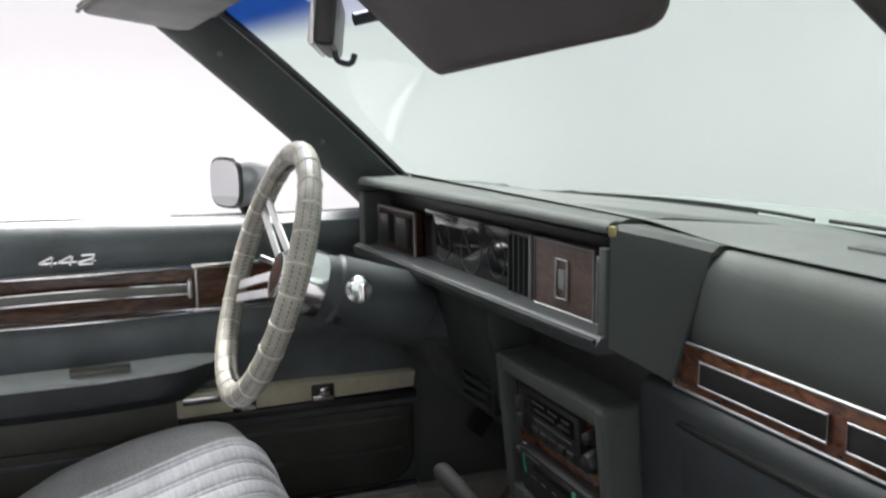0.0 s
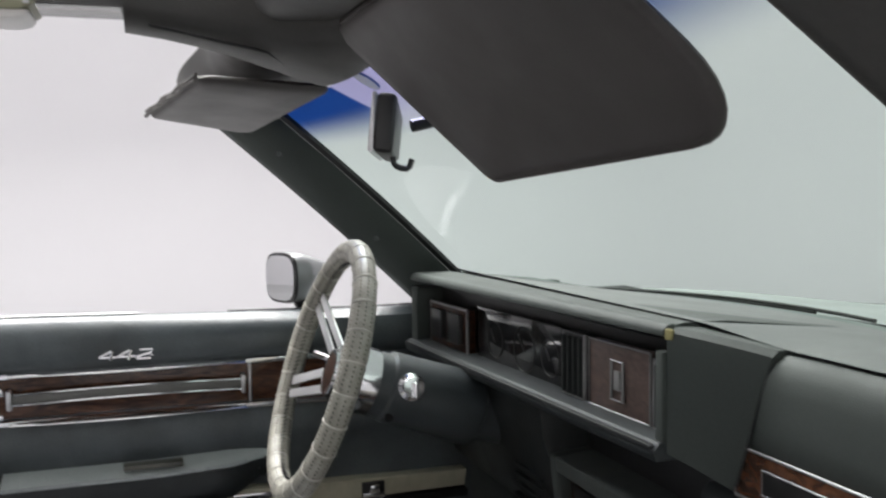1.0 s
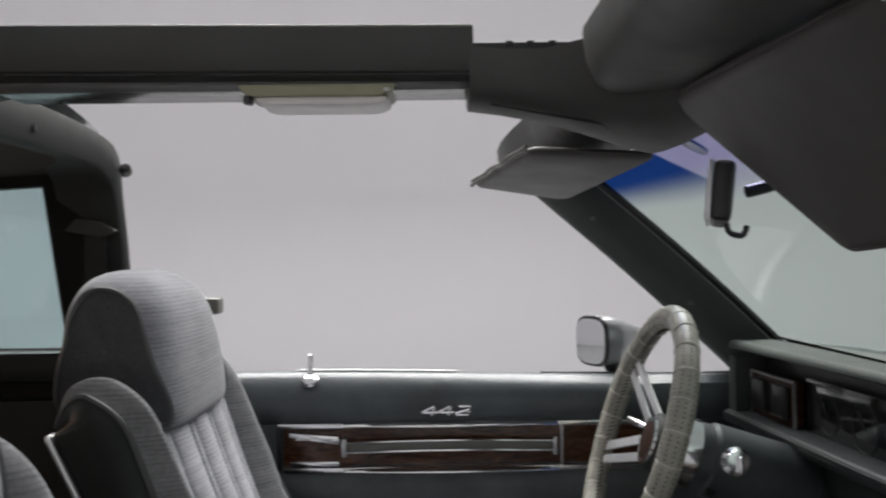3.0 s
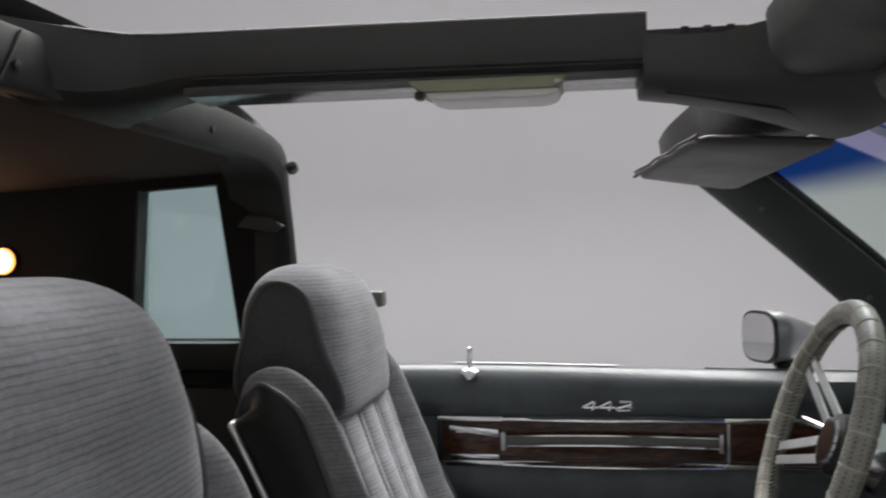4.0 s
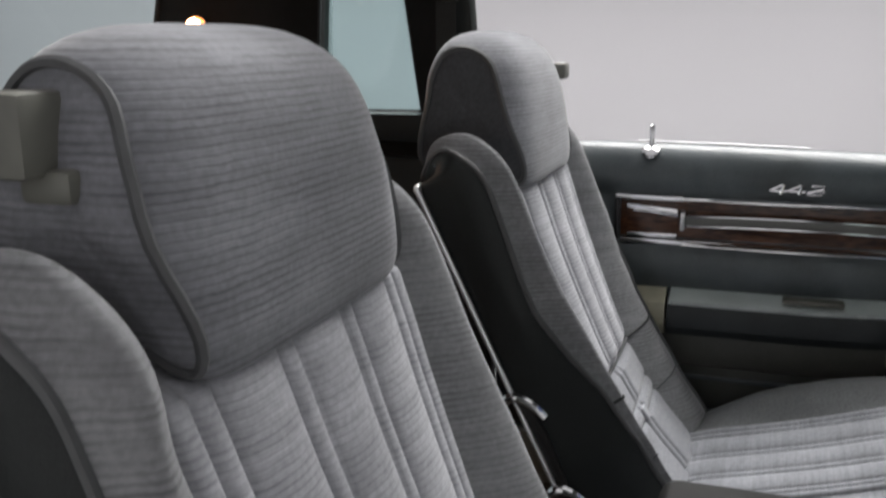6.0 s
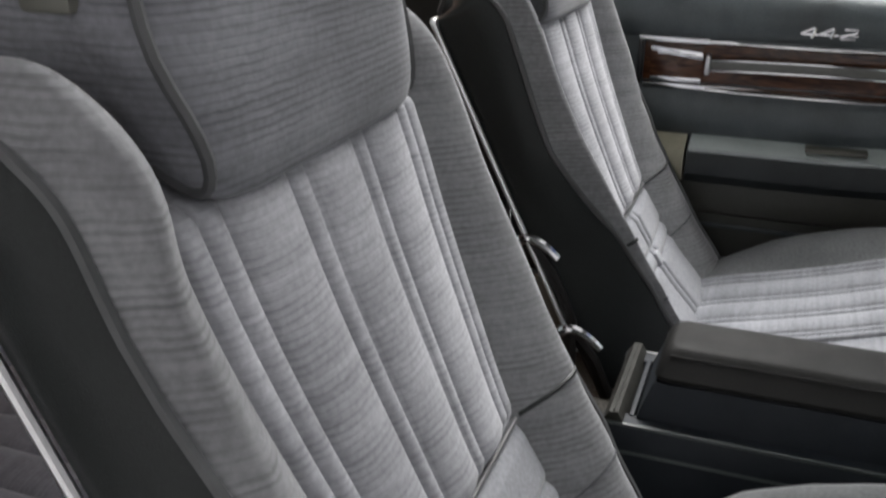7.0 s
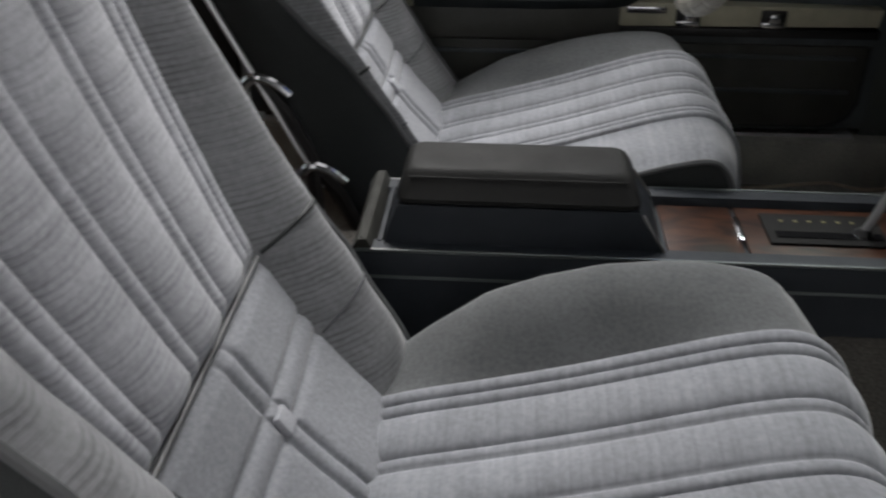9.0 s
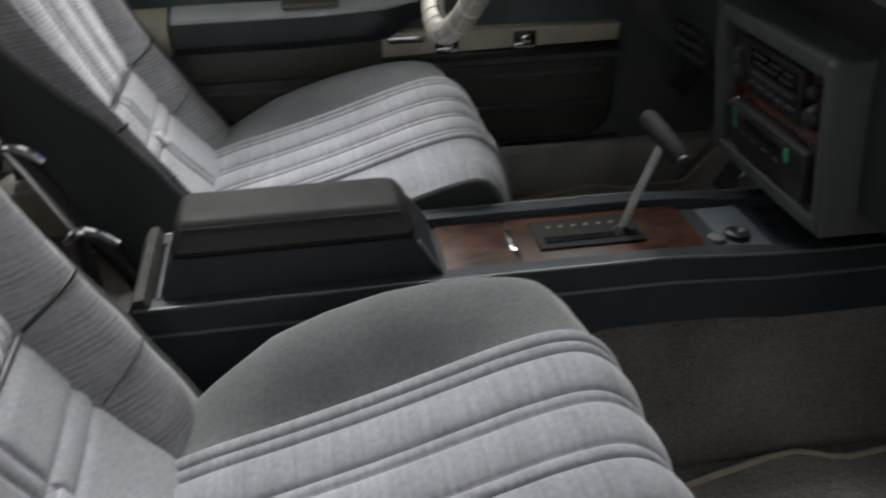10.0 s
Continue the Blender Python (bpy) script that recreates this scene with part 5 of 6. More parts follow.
# bin and lid
bin_rows = []
for z, w, y0, y1 in ((0.512, 0.074, -0.132, 0.2), (0.528, 0.071, -0.129, 0.194), (0.569, 0.0615, -0.115, 0.166), (0.572, 0.06, -0.112, 0.162)):
    bin_rows.append([(-w, y0, z), (w, y0, z), (w, y1, z), (-w, y1, z)])
part("bin", grid(bin_rows, close_u=True, caps=True), CONSOLE_PLASTIC, con, "dark armrest bin")
for sgn in (-1, 1):
    part("bin_edge", tube([(sgn * 0.0725, 0.197, 0.524), (sgn * 0.0618, 0.1675, 0.569)], 0.0022, 6), FRAME_DULL, con, "worn pale corner of the bin")
part("bin_trim", box(-0.07, 0.07, 0.1905, 0.197, 0.512, 0.524, 0.003), VINYL, con, "worn metal edge")
POCKET = material("worn_olive_lip", (0.037, 0.037, 0.033), 0.65, grain=0.12, grain_size=300, stain=0.2, stain_size=20, spec=0.2)
part("rear_pocket", grid([[(x, y, z) for y, z in ((-0.168, 0.5), (-0.164, 0.528), (-0.157, 0.54), (-0.147, 0.541), (-0.141, 0.53), (-0.138, 0.5))] for x in (-0.088, -0.08, 0.08, 0.088)], close_u=True, caps=True), POCKET, con, "olive-grey raised rear lip")
part("lip_edge", tube([(-0.084, -0.152, 0.541), (0.084, -0.152, 0.541), (0.088, -0.15, 0.528)], 0.0014, 6), POCKET, con, "worn edge of the lip")
part("lip_filler", box(-0.07, 0.07, -0.137, -0.131, 0.512, 0.53, 0.002), CONSOLE_PLASTIC, con, "dark strip behind the bin")
lid_rows = []
for z, w, y0, y1 in ((0.5735, 0.059, -0.111, 0.161), (0.576, 0.0625, -0.114, 0.165), (0.581, 0.0625, -0.114, 0.165), (0.598, 0.0465, -0.108, 0.157), (0.6025, 0.043, -0.106, 0.1545), (0.607, 0.0385, -0.102, 0.149), (0.6085, 0.034, -0.098, 0.144)):
    r = 0.012
    lid_rows.append([(-w + r, y0, z), (w - r, y0, z), (w - 0.3 * r, y0 + 0.3 * r, z), (w, y0 + r, z), (w, y1 - r, z), (w - 0.3 * r, y1 - 0.3 * r, z), (w - r, y1, z), (-w + r, y1, z), (-w + 0.3 * r, y1 - 0.3 * r, z), (-w, y1 - r, z), (-w, y0 + r, z), (-w + 0.3 * r, y0 + 0.3 * r, z)])
lid = part("armrest_lid", grid(lid_rows, close_u=True, caps=True), LID_VINYL, con, "padded dark vinyl armrest lid")
part("lid_seam", tube([(0.0445, -0.1, 0.6008), (0.0445, 0.149, 0.6008)], 0.001, 6), LID_VINYL, lid)
# walnut plates, shift gate and tray
part("walnut_plate", box(-0.06, 0.06, 0.203, 0.292, 0.513, 0.519, 0.002), WALNUT_SHADED, con, "worn walnut plate")
part("ashtray_pull", box(-0.028, 0.028, 0.289, 0.297, 0.518, 0.524, 0.002), CHROME, con, "chrome ashtray pull")
part("walnut_plate", box(-0.06, 0.06, 0.298, 0.535, 0.513, 0.519, 0.002), WALNUT_SHADED, con, "walnut shifter plate")
gate = part("shift_gate", box(-0.042, 0.03, 0.325, 0.465, 0.518, 0.5225, 0.002), BLACK_MATTE, con, "black shift quadrant")
part("gate_slot", box(0.004, 0.018, 0.335, 0.458, 0.522, 0.5238), BLACK_GLOSS, gate)
GATE_MARK = material("yellowed_print", (0.2, 0.18, 0.08), 0.6)
for k in range(6):
    part("gear_mark", box(-0.0245, -0.0205, 0.346 + 0.017 * k, 0.35 + 0.017 * k, 0.5225, 0.5235), GATE_MARK, gate)
LEVER_METAL = material("dull_worn_metal", (0.3, 0.3, 0.3), 0.45, 0.6, grain=0.1)
lever = part("shift_lever", tube([(0.003, 0.438, 0.52), (0.0, 0.456, 0.57), (-0.002, 0.486, 0.642)], 0.0055, 10), LEVER_METAL, con, "dull metal shift lever")
part("lever_boot", revolve([(0, 0), (0.012, 0), (0.01, 0.007), (0.006, 0.011), (0, 0.011)], pose(0.003, 0.438, 0.519), 14), BLACK, lever)
part("lever_handle", tube([(0.04, 0.494, 0.632), (0.034, 0.4935, 0.634), (0.0, 0.489, 0.642), (-0.05, 0.483, 0.652), (-0.056, 0.4825, 0.654)], lambda f: 0.0125 if 0.06 < f < 0.94 else 0.0095, 14), BLACK_MATTE, lever, "black T-shaped handle")
part("handle_button", revolve([(0, 0), (0.009, 0), (0.009, 0.006), (0, 0.007)], Matrix.Translation((0.04, 0.494, 0.632)) @ pose(0, 0, 0, 0, 100, 0), 12), BLACK, lever)
tray = part("front_tray", box(-0.06, 0.06, 0.538, 0.625, 0.498, 0.51, 0.003), TRAY_PLASTIC, con, "blue-grey open tray")
part("tray_socket", revolve([(0, 0), (0.016, 0), (0.016, 0.008), (0.01, 0.01), (0, 0.006)], pose(0.025, 0.588, 0.509), 16), BLACK, tray)
part("tray_socket", revolve([(0, 0), (0.011, 0), (0.011, 0.007), (0, 0.008)], pose(0.03, 0.558, 0.509), 14), STEEL, tray)

# ---- bucket seats ----
OLIVE_GREY = material("olive_grey_plastic", (0.15, 0.15, 0.13), 0.45, grain=0.06, stain=0.08, stain_size=12)
VELOUR_BUTTON = material("pale_button_cloth", (0.38, 0.385, 0.41), 0.9, grain=0.1, grain_size=300, spec=0.1)
CHANNELS = (-0.145, -0.126, -0.108, -0.048, -0.03, 0.03, 0.048, 0.108, 0.126, 0.145)


def puff(u):
    """Height of the padded channels between the rows of stitching."""
    for a, b in zip(CHANNELS, CHANNELS[1:]):
        if a <= u <= b:
            t = (u - a) / (b - a)
            return (0.0125 if b - a > 0.03 else 0.0085) * math.sin(math.pi * t) ** 0.32
    return 0.0


BACK = [(-0.085, 0.445), (-0.112, 0.478), (-0.163, 0.537), (-0.222, 0.63), (-0.268, 0.73), (-0.305, 0.82), (-0.332, 0.895), (-0.352, 0.945), (-0.38, 0.972), (-0.405, 0.976), (-0.43, 0.962), (-0.446, 0.935)]
BACK_N = 72
back_line = [Vector((0, y, z)) for y, z in BACK]
spine = curve(back_line, BACK_N)
REAR_TOP, REAR_BOT = Vector((0, -0.449, 0.93)), Vector((0, -0.205, 0.43))


def spine_normal(i):
    d = (spine[min(i + 1, BACK_N - 1)] - spine[max(i - 1, 0)]).normalized()
    return Vector((0, d.z, -d.y))


def ramp(z, table):
    """Smoothly eased value at z of a short table of (z, value), z rising."""
    for (a, va), (b, vb) in zip(table, table[1:]):
        if z <= b:
            return lerp(va, vb, min(1.0, max(0.0, (z - a) / (b - a))))
    return table[-1][1]


def half_width(i):
    return ramp(i / (BACK_N - 1), ((0, 0.236), (0.2, 0.25), (0.7, 0.25), (0.8, 0.245), (1, 0.215)))


def insert_edge(i):
    """Half width of the pleated panel, widening up to the headrest."""
    return ramp(spine[i].z, ((0.47, 0.13), (0.55, 0.138), (0.635, 0.142), (0.69, 0.151), (0.75, 0.161), (0.8, 0.168), (0.86, 0.175), (0.91, 0.178), (0.96, 0.172)))


DOOR_LIFT = ((0.44, 0.03), (0.56, 0.058), (0.64, 0.06), (0.7, 0.05), (0.75, 0.032), (0.8, 0.02), (0.84, 0.01), (0.88, 0.003), (0.97, 0.0))
CONSOLE_LIFT = ((0.44, 0.004), (0.5, 0.02), (0.56, 0.032), (0.647, 0.03), (0.704, 0.014), (0.78, -0.001), (0.97, -0.004))
CREST = ((0.445, 0.008), (0.47, 0.018), (0.49, 0.03), (0.55, 0.043), (0.64, 0.047), (0.74, 0.043), (0.84, 0.034), (0.91, 0.03), (0.95, 0.027), (0.972, 0.026))


def bolster_points(i, sgn, xin, door_side, full, slack=0.0, thin=False):
    """Cross-section of a side bolster, from the insert's edge over the crest to the side piping."""
    p, n, W = spine[i], spine_normal(i), half_width(i)
    if thin:
        W = min(W, xin + ramp(p.z, ((0.45, 0.02), (0.55, 0.038), (0.63, 0.054), (0.75, 0.082), (0.86, 0.1), (0.97, 0.2))))
    f = i / (BACK_N - 1)
    over = smooth01(0.74, 0.86, f)
    he = lerp(ramp(p.z, DOOR_LIFT if door_side else CONSOLE_LIFT), 0.006, over)
    crest = lerp(max(ramp(p.z, CREST), he + 0.004), 0.024 - 0.016 * smooth01(0.86, 1.0, f), over) + full * smooth01(0.88, 0.95, p.z)
    slump = 1 - slack * (1 - smooth01(0.66, 0.84, p.z))
    he, crest = he * slump, crest * slump
    out = []
    for k in range(14):
        t = k / 13
        u = lerp(xin, W - 0.006, t)
        rise = math.sin(math.pi / 2 * min(1.0, t / 0.74)) ** 0.85
        h = lerp(-0.01, crest, rise) - (crest - he) * smooth01(0.7, 1.02, t)
        if k == 0:
            h, u = -0.014, xin - 0.008
        out.append(p + n * h + Vector((sgn * u, 0, 0)))
    return out


def rear_point(i):
    f = i / (BACK_N - 1)
    return REAR_BOT.lerp(REAR_TOP, smooth01(0.0, 0.72, f) * 0.35 + 0.65 * min(1.0, f / 0.72))


def bucket_seat(xc, out, label, crushed, guide):
    """A high-back bucket seat; out: +1 or -1, the side of its door."""
    seat = tagged(new("bucket_seat"), label, "car seat", "front bucket seats")
    o = Vector((xc, 0, 0))
    seam_i = min(range(BACK_N), key=lambda i: abs(spine[i].z - 0.63))
    head_i = min(range(BACK_N), key=lambda i: abs(spine[i].z - 0.93))

    def insert(i0, i1, depth, extra, sub=2, nu=140):
        rows = []
        for s in range(0, (i1 - i0) * sub + 1):
            g = i0 + s / sub
            i, fr = int(g), g - int(g)
            j = min(i + 1, BACK_N - 1)
            p, n = spine[i].lerp(spine[j], fr), spine_normal(i).lerp(spine_normal(j), fr).normalized()
            e = min(1.0, min(s, (i1 - i0) * sub - s) / sub)
            r = []
            xe = lerp(insert_edge(i), insert_edge(j), fr) + 0.002
            for k in range(nu + 1):
                u = lerp(-xe, xe, k / nu)
                h = -0.003 + 0.007 * (1 - (u / xe) ** 2) + depth * puff(u * 0.1449 / xe) + extra(u, p.z)
                h = lerp(-0.006, h, math.sqrt(e))
                r.append(o + p + n * h + Vector((u, 0, 0)))
            rows.append(r)
        return grid(rows)

    ins = part("back_insert", insert(seam_i, head_i + 8, 1.0, lambda u, z: -0.03 * smooth01(0.912, 0.94, z)), VELOUR_INSERT, seat, "pleated grey ribbed velour back", smooth=80)

    def lumbar(u, z):
        cross = max(math.exp(-abs((z - 0.566) / 0.0042) ** 1.5), math.exp(-abs((z - 0.544) / 0.0042) ** 1.5))
        mid = max(math.exp(-abs((u + 0.0115) / 0.0042) ** 1.5), math.exp(-abs((u - 0.0115) / 0.0042) ** 1.5))
        return 0.005 - 0.0052 * max(cross, mid)

    part("lumbar_panel", insert(2, seam_i, 0.0, lumbar, 8, 180), VELOUR_PLAIN, seat, "plain grey velour lumbar panel with crossed seams", smooth=80)
    bi = min(range(BACK_N), key=lambda i: abs(spine[i].z - 0.555))
    bp, bn = o + spine[bi] + spine_normal(bi) * 0.008, spine_normal(bi)
    part("button", move(box(-0.0105, 0.0105, -0.0105, 0.0105, -0.006, 0.0035, 0.003, 3), Matrix.Translation(bp) @ bn.to_track_quat("Z", "Y").to_matrix().to_4x4()), VELOUR_BUTTON, seat, "small pale cloth-covered button")
    sp = [o + spine[seam_i] + spine_normal(seam_i) * 0.001 + Vector((u, 0, 0)) for u in np.linspace(-insert_edge(seam_i), insert_edge(seam_i), 13)]
    part("cross_seam", tube(sp, 0.003, 8), PIPING, seat)
    for sgn in (-1, 1):
        side = "outer" if sgn == out else "inner"
        rows = [[o + q for q in bolster_points(i, sgn, insert_edge(i), sgn == out, 0.014 if sgn == out and not crushed else 0.0, 0.5 if sgn == out and crushed else 0.0, crushed and sgn != out)] for i in range(1, BACK_N)]
        low = max(2, seam_i - 1)
        bm = grid(rows[:low + 1])
        part("lower_bolster", bm, VELOUR_BOLSTER, seat, "grey velour side bolster", smooth=70)
        part("side_bolster", grid(rows[low:]), VELOUR_BOLSTER, seat, "ribbed grey velour side bolster", smooth=70)
        part("bolster_seam", tube([q + spine_normal(low) * 0.0004 for q in rows[low][1:]], 0.0024, 6), VINYL_DARK, seat)
        fold = min(range(BACK_N), key=lambda i: abs(spine[i].z - 0.535))
        part("bolster_fold", tube([q + spine_normal(fold) * 0.0002 for q in rows[fold - 1][1:-2]], 0.0013, 6), VELOUR_SHADED, seat)
        part("piping", tube([r[-1] for r in rows], 0.0042, 6), PIPING, seat, "grey vinyl piping")
        side_rows = []
        for k, i in enumerate(range(1, BACK_N)):
            a = rows[k][-1]
            b = o + rear_point(i) + Vector((sgn * (half_width(i) - 0.012), 0, 0))
            n = spine_normal(i)
            side_rows.append([a, a - n * 0.008 + Vector((sgn * 0.009, 0, 0)), (a - n * 0.02).lerp(b, 0.2) + Vector((sgn * 0.013, 0, 0)), (a - n * 0.02).lerp(b, 0.6) + Vector((sgn * 0.012, 0, 0)), b.lerp(a, 0.1) + Vector((sgn * 0.006, 0, 0)), b])
        part("side_panel", grid(side_rows), VINYL_DARK, seat, "dark grey side panel", smooth=60)
        strip = [r[-1] + Vector((sgn * 0.01, 0.003, 0)) for r in side_rows[8:62]]
        part("chrome_strip", tube(strip, lambda f: 0.0042 + 0.0026 * smooth01(0.72, 0.95, f), 8), CHROME_SOFT, seat, "bright chrome edge strip")
    rows = []
    for i in range(1, BACK_N):
        b, w = rear_point(i), half_width(i) - 0.012
        rows.append([o + b + Vector((lerp(-w, w, k / 6), -0.02 * (1 - (2 * k / 6 - 1) ** 2), 0)) for k in range(7)])
    part("back_shell", grid(rows), VINYL_DARK, seat, "dark moulded seat-back shell", smooth=60)

    # headrest: one cushion whose ribbed band wraps over the top, with plain cheeks
    prof = curve([(-0.36, 0.932, 0), (-0.331, 0.919, 0), (-0.317, 0.93, 0), (-0.319, 0.985, 0), (-0.33, 1.055, 0), (-0.356, 1.108, 0), (-0.404, 1.132, 0), (-0.45, 1.124, 0), (-0.476, 1.085, 0), (-0.483, 1.02, 0), (-0.484, 0.96, 0), (-0.47, 0.935, 0)], 44)
    cen = Vector((-0.41, 1.02, 0))
    rows = []
    for q in prof:
        w = 0.171 - 0.008 * smooth01(0.99, 1.06, q.y) - 0.012 * smooth01(1.06, 1.13, q.y) - 0.02 * smooth01(1.03, 0.925, q.y)
        high = q.y > cen.y
        inset = lerp(0.1, 0.34, smooth01(0.93, 1.06, q.y))
        r = []
        for k in range(33):
            f = math.sin(math.pi / 2 * (2 * k / 32 - 1))
            a = abs(f)
            depth = 1 - inset * (0.35 * a ** 2.5 + 0.65 * a ** 8)
            rise = 1 - (0.02 * f * f + 0.19 * a ** 5 if high else 0.1 * a ** 16)
            r.append(o + Vector((f * w, cen.x + (q.x - cen.x) * depth, cen.y + (q.y - cen.y) * rise)))
        rows.append(r)
    head = part("headrest_band", grid(rows), VELOUR_Z, seat, "ribbed grey velour headrest", smooth=70)
    for sgn, k in ((-1, 0), (1, 32)):
        ring = [r[k] for r in rows]
        mid = sum(ring, Vector()) / len(ring)
        fan = [[q, q.lerp(mid, 0.4) + Vector((sgn * 0.008, 0, 0)), q.lerp(mid, 0.8) + Vector((sgn * 0.012, 0, 0)), mid + Vector((sgn * 0.012, 0, 0))] for q in ring]
        # the inner cheek's shade comes from the darker copy of the velour
        part("headrest_cheek", grid(fan, close_v=True), VELOUR_Z if sgn == out else VELOUR_SHADED, head, "headrest side panel", smooth=70)
        part("headrest_piping", tube(ring, 0.0042, 6), PIPING, head)
    part("headrest_hem", tube(rows[1], 0.0035, 6), PIPING, head)
    # belt guide on the door side
    gd = part("belt_guide", box(*sorted((xc + out * 0.15, xc + out * 0.19)), guide - 0.035, guide, 1.045 if out > 0 else 1.055, 1.094 if out > 0 else 1.082, 0.006), OLIVE_GREY, seat, "grey plastic belt guide")
    if out > 0:
        part("guide_hook", box(*sorted((xc + out * 0.152, xc + out * 0.175)), guide - 0.02, guide + 0.016, 1.03, 1.05, 0.005), OLIVE_GREY, gd)

    # cushion
    prof = curve([(-0.16, 0.41, 0), (-0.13, 0.452, 0), (-0.08, 0.475, 0), (0.007, 0.498, 0), (0.09, 0.521, 0), (0.172, 0.547, 0), (0.225, 0.563, 0), (0.273, 0.571, 0), (0.304, 0.561, 0), (0.329, 0.53, 0), (0.341, 0.48, 0), (0.346, 0.44, 0)], 60)
    XI, XO = 0.133, 0.252

    def cush(i, u):
        q = prof[i]
        d = (prof[min(i + 1, 59)] - prof[max(i - 1, 0)]).normalized()
        n = Vector((-d.y, d.x, 0))
        f, a = i / 59, abs(u)
        if a > XI:
            t = (a - XI) / (XO - XI)
            flat = crushed and u * out < 0
            bump = ramp(q.x, ((-0.1, 0.0), (-0.05, 0.024), (0.009, 0.05), (0.067, 0.057), (0.125, 0.056), (0.183, 0.044), (0.217, 0.033), (0.259, 0.017), (0.3, 0.0)))
            h = bump * (0.0 if flat else 0.62 if crushed else 1.0) * math.sin(math.pi / 2 * min(1.0, t / 0.7)) - (0.01 if flat else 0.034) * smooth01(0.66, 1.0, t) ** 1.4
        else:
            h = puff(u * 0.1449 / XI) * smooth01(0.02, 0.1, f) - 0.006 * (1 - (u / XI) ** 2)
        back = 0.022 * smooth01(0.12, 0.25, a) * smooth01(0.5, 1.0, f)
        return o + Vector((u, q.x + n.x * h - back, q.y + n.y * h))

    part("cushion_insert", grid([[cush(i, lerp(-XI, XI, k / 140)) for k in range(141)] for i in range(60)]), VELOUR_CUSHION, seat, "pleated grey velour seat cushion", smooth=80)
    for sgn in (-1, 1):
        rows = [[cush(i, sgn * lerp(XI, XO, k / 12)) for k in range(13)] for i in range(60)]
        # driver's inner bolster keeps the lit colour, the others the shaded one
        part("cushion_bolster", grid(rows), VELOUR_CUSHION if crushed and sgn != out else VELOUR_CUSH_SHADED, seat, "grey velour cushion side", smooth=80)
        part("cushion_welt", tube([r[-1] for r in rows], 0.004, 6), PIPING, seat)
        skirt = [[r[-1], r[-1].lerp(Vector((xc + sgn * 0.258, min(r[-1].y, 0.33), 0.36)), 0.5) + Vector((sgn * 0.008, 0, 0)), Vector((xc + sgn * 0.25, min(r[-1].y, 0.33), 0.36))] for r in rows]
        part("cushion_skirt", grid(skirt), VINYL_DARK, seat, "dark vinyl cushion side", smooth=60)
    part("front_skirt", grid([[cush(59, lerp(-XO, XO, k / 24)) for k in range(25)], [Vector((xc + lerp(-0.25, 0.25, k / 24), 0.33, 0.36)) for k in range(25)]]), VINYL_DARK, seat, "dark vinyl front skirt")
    part("seat_base", box(xc - 0.23, xc + 0.23, -0.16, 0.32, 0.29, 0.362, 0.01), BLACK, seat, "black seat base")
    for s in (-0.17, 0.17):
        part("seat_rail", box(xc + s - 0.02, xc + s + 0.02, -0.2, 0.33, 0.25, 0.292, 0.004), STEEL, seat, "steel seat rail")
    return seat


bucket_seat(0.411, 1, "high-back grey velour bucket seat beside the open doorway", False, -0.405)
bucket_seat(-0.354, -1, "high-back grey velour bucket seat behind the steering wheel", True, -0.335)

# ---- seat belts between the seats ----
for y, z, x, lab in ((-0.235, 0.535, -0.112, "black belt buckle sleeve with a chrome edge beside the console"), (-0.3, 0.657, -0.112, "black belt buckle sleeve with a chrome edge beside the seat back")):
    b = thing("belt_buckle", lab, "seat belt", "belt buckles")
    part("sleeve", tube([(x, y - 0.012, z - 0.006), (x, y + 0.02, z - 0.045), (x, y + 0.05, z - 0.11), (x + 0.004, y + 0.06, 0.3), (x + 0.004, y + 0.06, 0.25)], 0.015, 8, flat=0.5), BLACK, b)
    part("chrome_edge", tube(curve([(x + 0.012, y - 0.03, z - 0.012), (x + 0.012, y - 0.012, z + 0.003), (x + 0.012, y + 0.012, z - 0.004), (x + 0.012, y + 0.032, z - 0.02)], 10), lambda f: 0.0075 - 0.002 * f, 8), CHROME, b)
belt = thing("shoulder_belt", "dark webbing shoulder belt hanging by the rear pillar", "seat belt")
part("webbing", grid([[(-0.635 + dx, y, z) for dx, y in ((0, -0.605), (0.002, -0.565), (0.0, -0.565), (-0.002, -0.605))] for z in (1.19, 1.0, 0.7, 0.4)], close_u=True, caps=True), VINYL_DARK, belt)
part("guide", prism([(-0.64, 1.2), (-0.62, 1.222), (-0.575, 1.217), (-0.548, 1.2), (-0.575, 1.187)], "x", -0.66, -0.63, 0.004), TRIM_ROOF, belt, "grey belt guide cover")
part("anchor", revolve([(0, 0), (0.011, 0), (0.011, 0.012), (0, 0.014)], pose(-0.645, -0.532, 1.305, 0, 60, 0), 12), BLACK, belt)

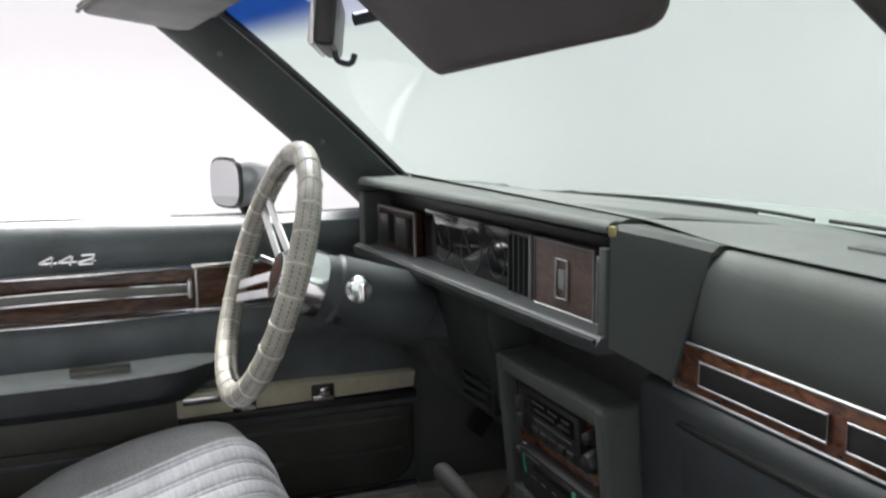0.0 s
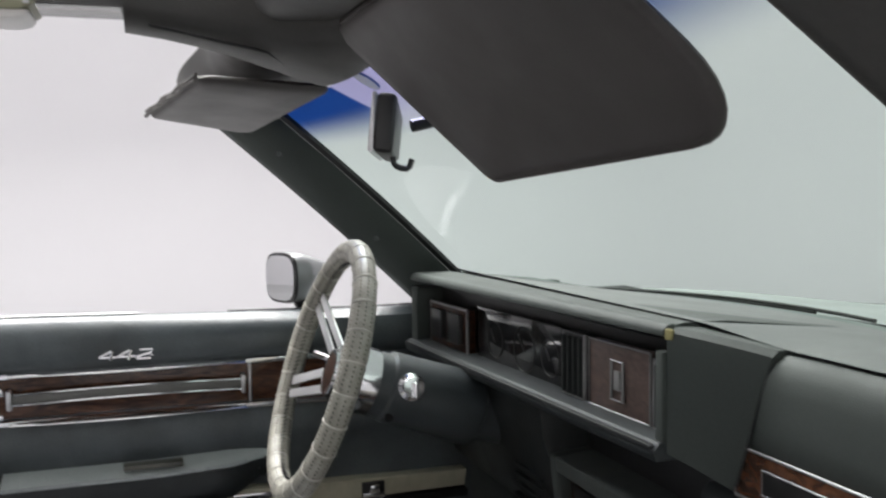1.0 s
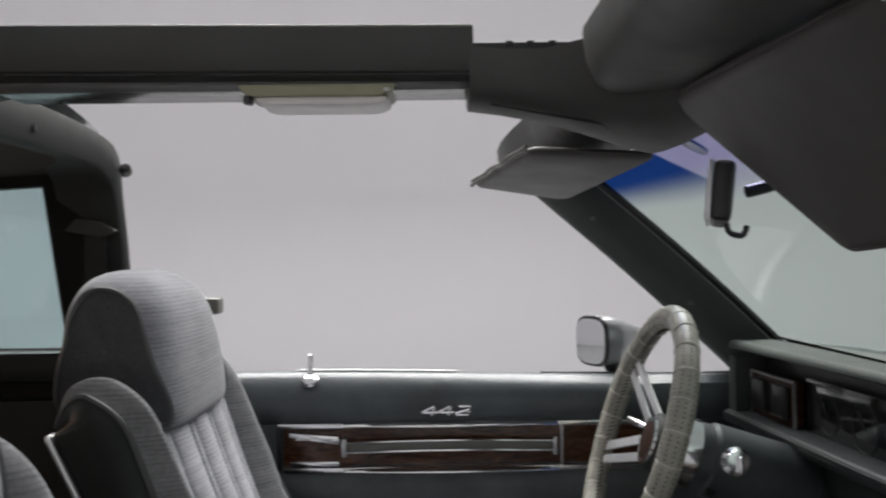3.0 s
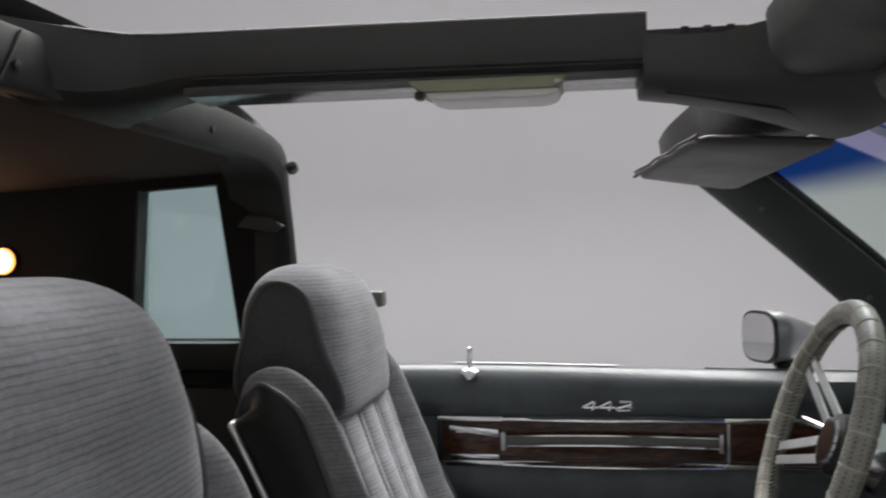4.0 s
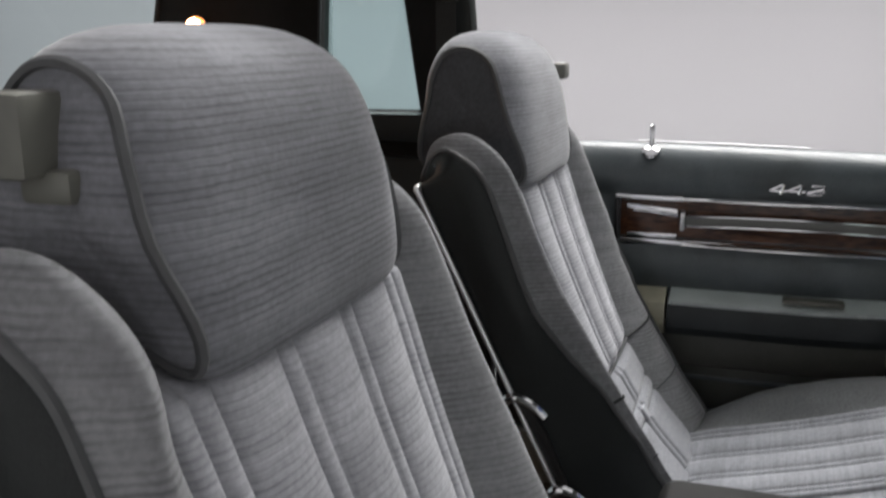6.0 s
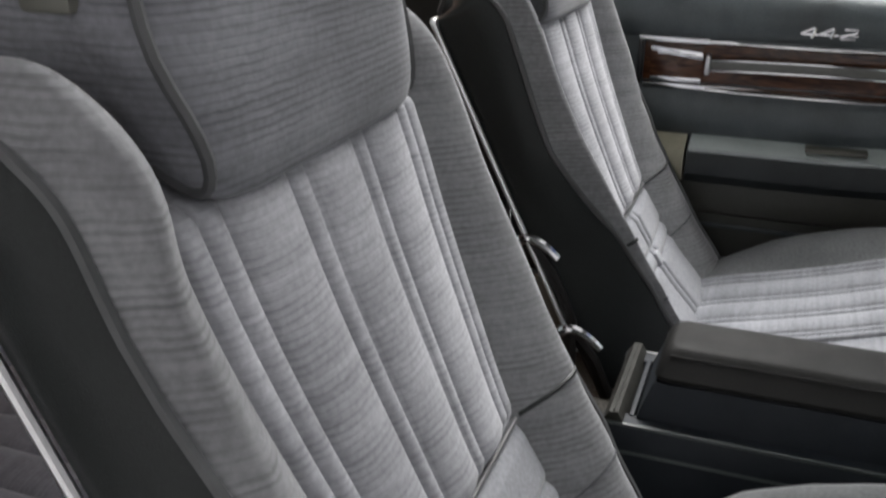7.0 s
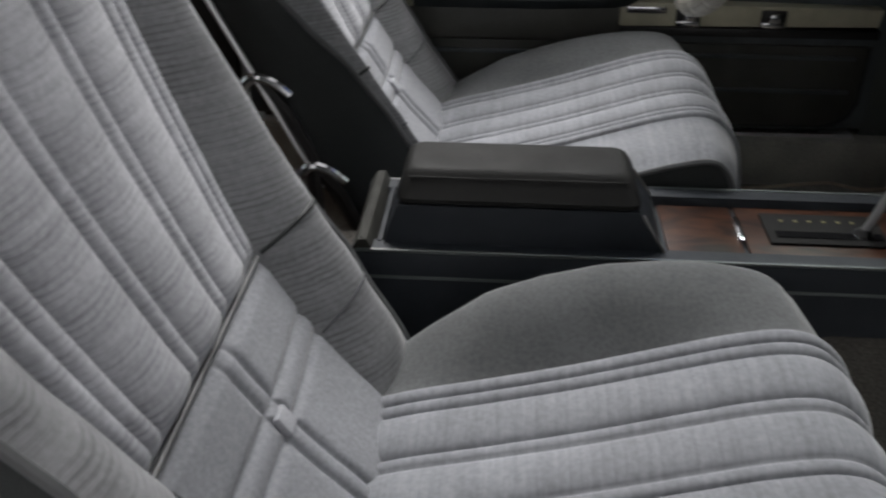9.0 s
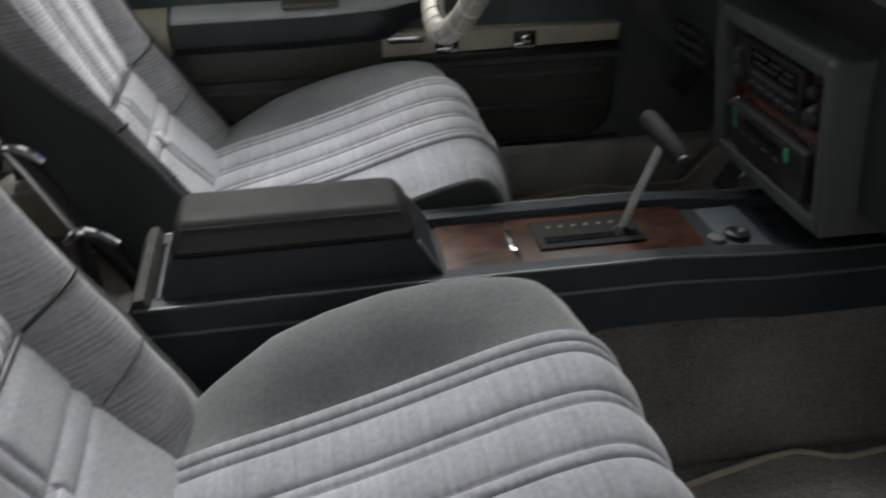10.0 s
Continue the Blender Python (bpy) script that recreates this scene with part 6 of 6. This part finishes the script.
# ---- floor mats ----
def floor_mat(sx, door, tunnel, label):
    """A bound carpet mat that runs up the toe board; door, tunnel: (y, x offset) along its two sides."""
    fm = thing("floor_mat", label, "floor mat", "floor mats")
    rows, rim_a, rim_b = [], [], []
    for y in np.linspace(0.46, 0.9, 23):
        z = 0.262 + 1.2 * max(0.0, y - 0.815)
        a, b = (sx + ramp(y, door), y, z), (sx + ramp(y, tunnel), y, z)
        rows.append([a, b, (b[0], y, z - 0.008), (a[0], y, z - 0.008)])
        rim_a.append(a)
        rim_b.append(b)
    part("mat_carpet", grid(rows, close_u=True, caps=True), MAT, fm)
    part("binding", tube(rim_a + rim_b[::-1], 0.005, 6, closed=True), MAT_EDGE, fm, "tan binding")


floor_mat(0.42, ((0.46, 0.2), (0.5, 0.21), (0.6, 0.23), (0.68, 0.215), (0.78, 0.2)), ((0.46, -0.214), (0.543, -0.233), (0.595, -0.246), (0.644, -0.251), (0.69, -0.228), (0.725, -0.231), (0.8, -0.24), (0.9, -0.2)), "grey-brown carpet mat with a tan bound edge in the passenger footwell")
floor_mat(-0.4, ((0.46, -0.213), (0.5, -0.219), (0.564, -0.236), (0.634, -0.252), (0.69, -0.222), (0.76, -0.236), (0.9, -0.22)), ((0.46, 0.2), (0.6, 0.215), (0.68, 0.2), (0.78, 0.21)), "grey-brown carpet mat with a tan bound edge in the driver's footwell")

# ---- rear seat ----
# the shade behind the front seats is put into this darker, purplish velour
VELOUR_REAR_SHADED = cloth("shaded_rear_velour", (0.118, 0.115, 0.132), "Y", 0.0062, 0.15)
rs = thing("rear_seat", "grey velour rear bench seat behind the bucket seats, shade in its colour", "car seat")


def pleat(x):
    return 0.006 * abs(math.sin(math.pi * x / 0.062)) ** 0.5


part("cushion", grid([[(x, y, z - 0.03 * (x / 0.62) ** 6 + (pleat(x) if z > 0.43 else 0)) for y, z in ((-0.68, 0.3), (-0.67, 0.42), (-0.7, 0.47), (-0.85, 0.47), (-1.05, 0.44), (-1.1, 0.3))] for x in np.linspace(-0.62, 0.62, 161)], close_u=True, caps=True), VELOUR_REAR_SHADED, rs, "pleated rear cushion")
part("backrest", grid([[(x, y + (pleat(x) if y > -1.15 else 0), z - 0.02 * (x / 0.62) ** 6) for y, z in ((-1.0, 0.42), (-1.03, 0.6), (-1.12, 0.85), (-1.17, 0.93), (-1.25, 0.94), (-1.28, 0.42))] for x in np.linspace(-0.62, 0.62, 161)], close_u=True, caps=True), VELOUR_REAR_SHADED, rs, "pleated rear backrest")
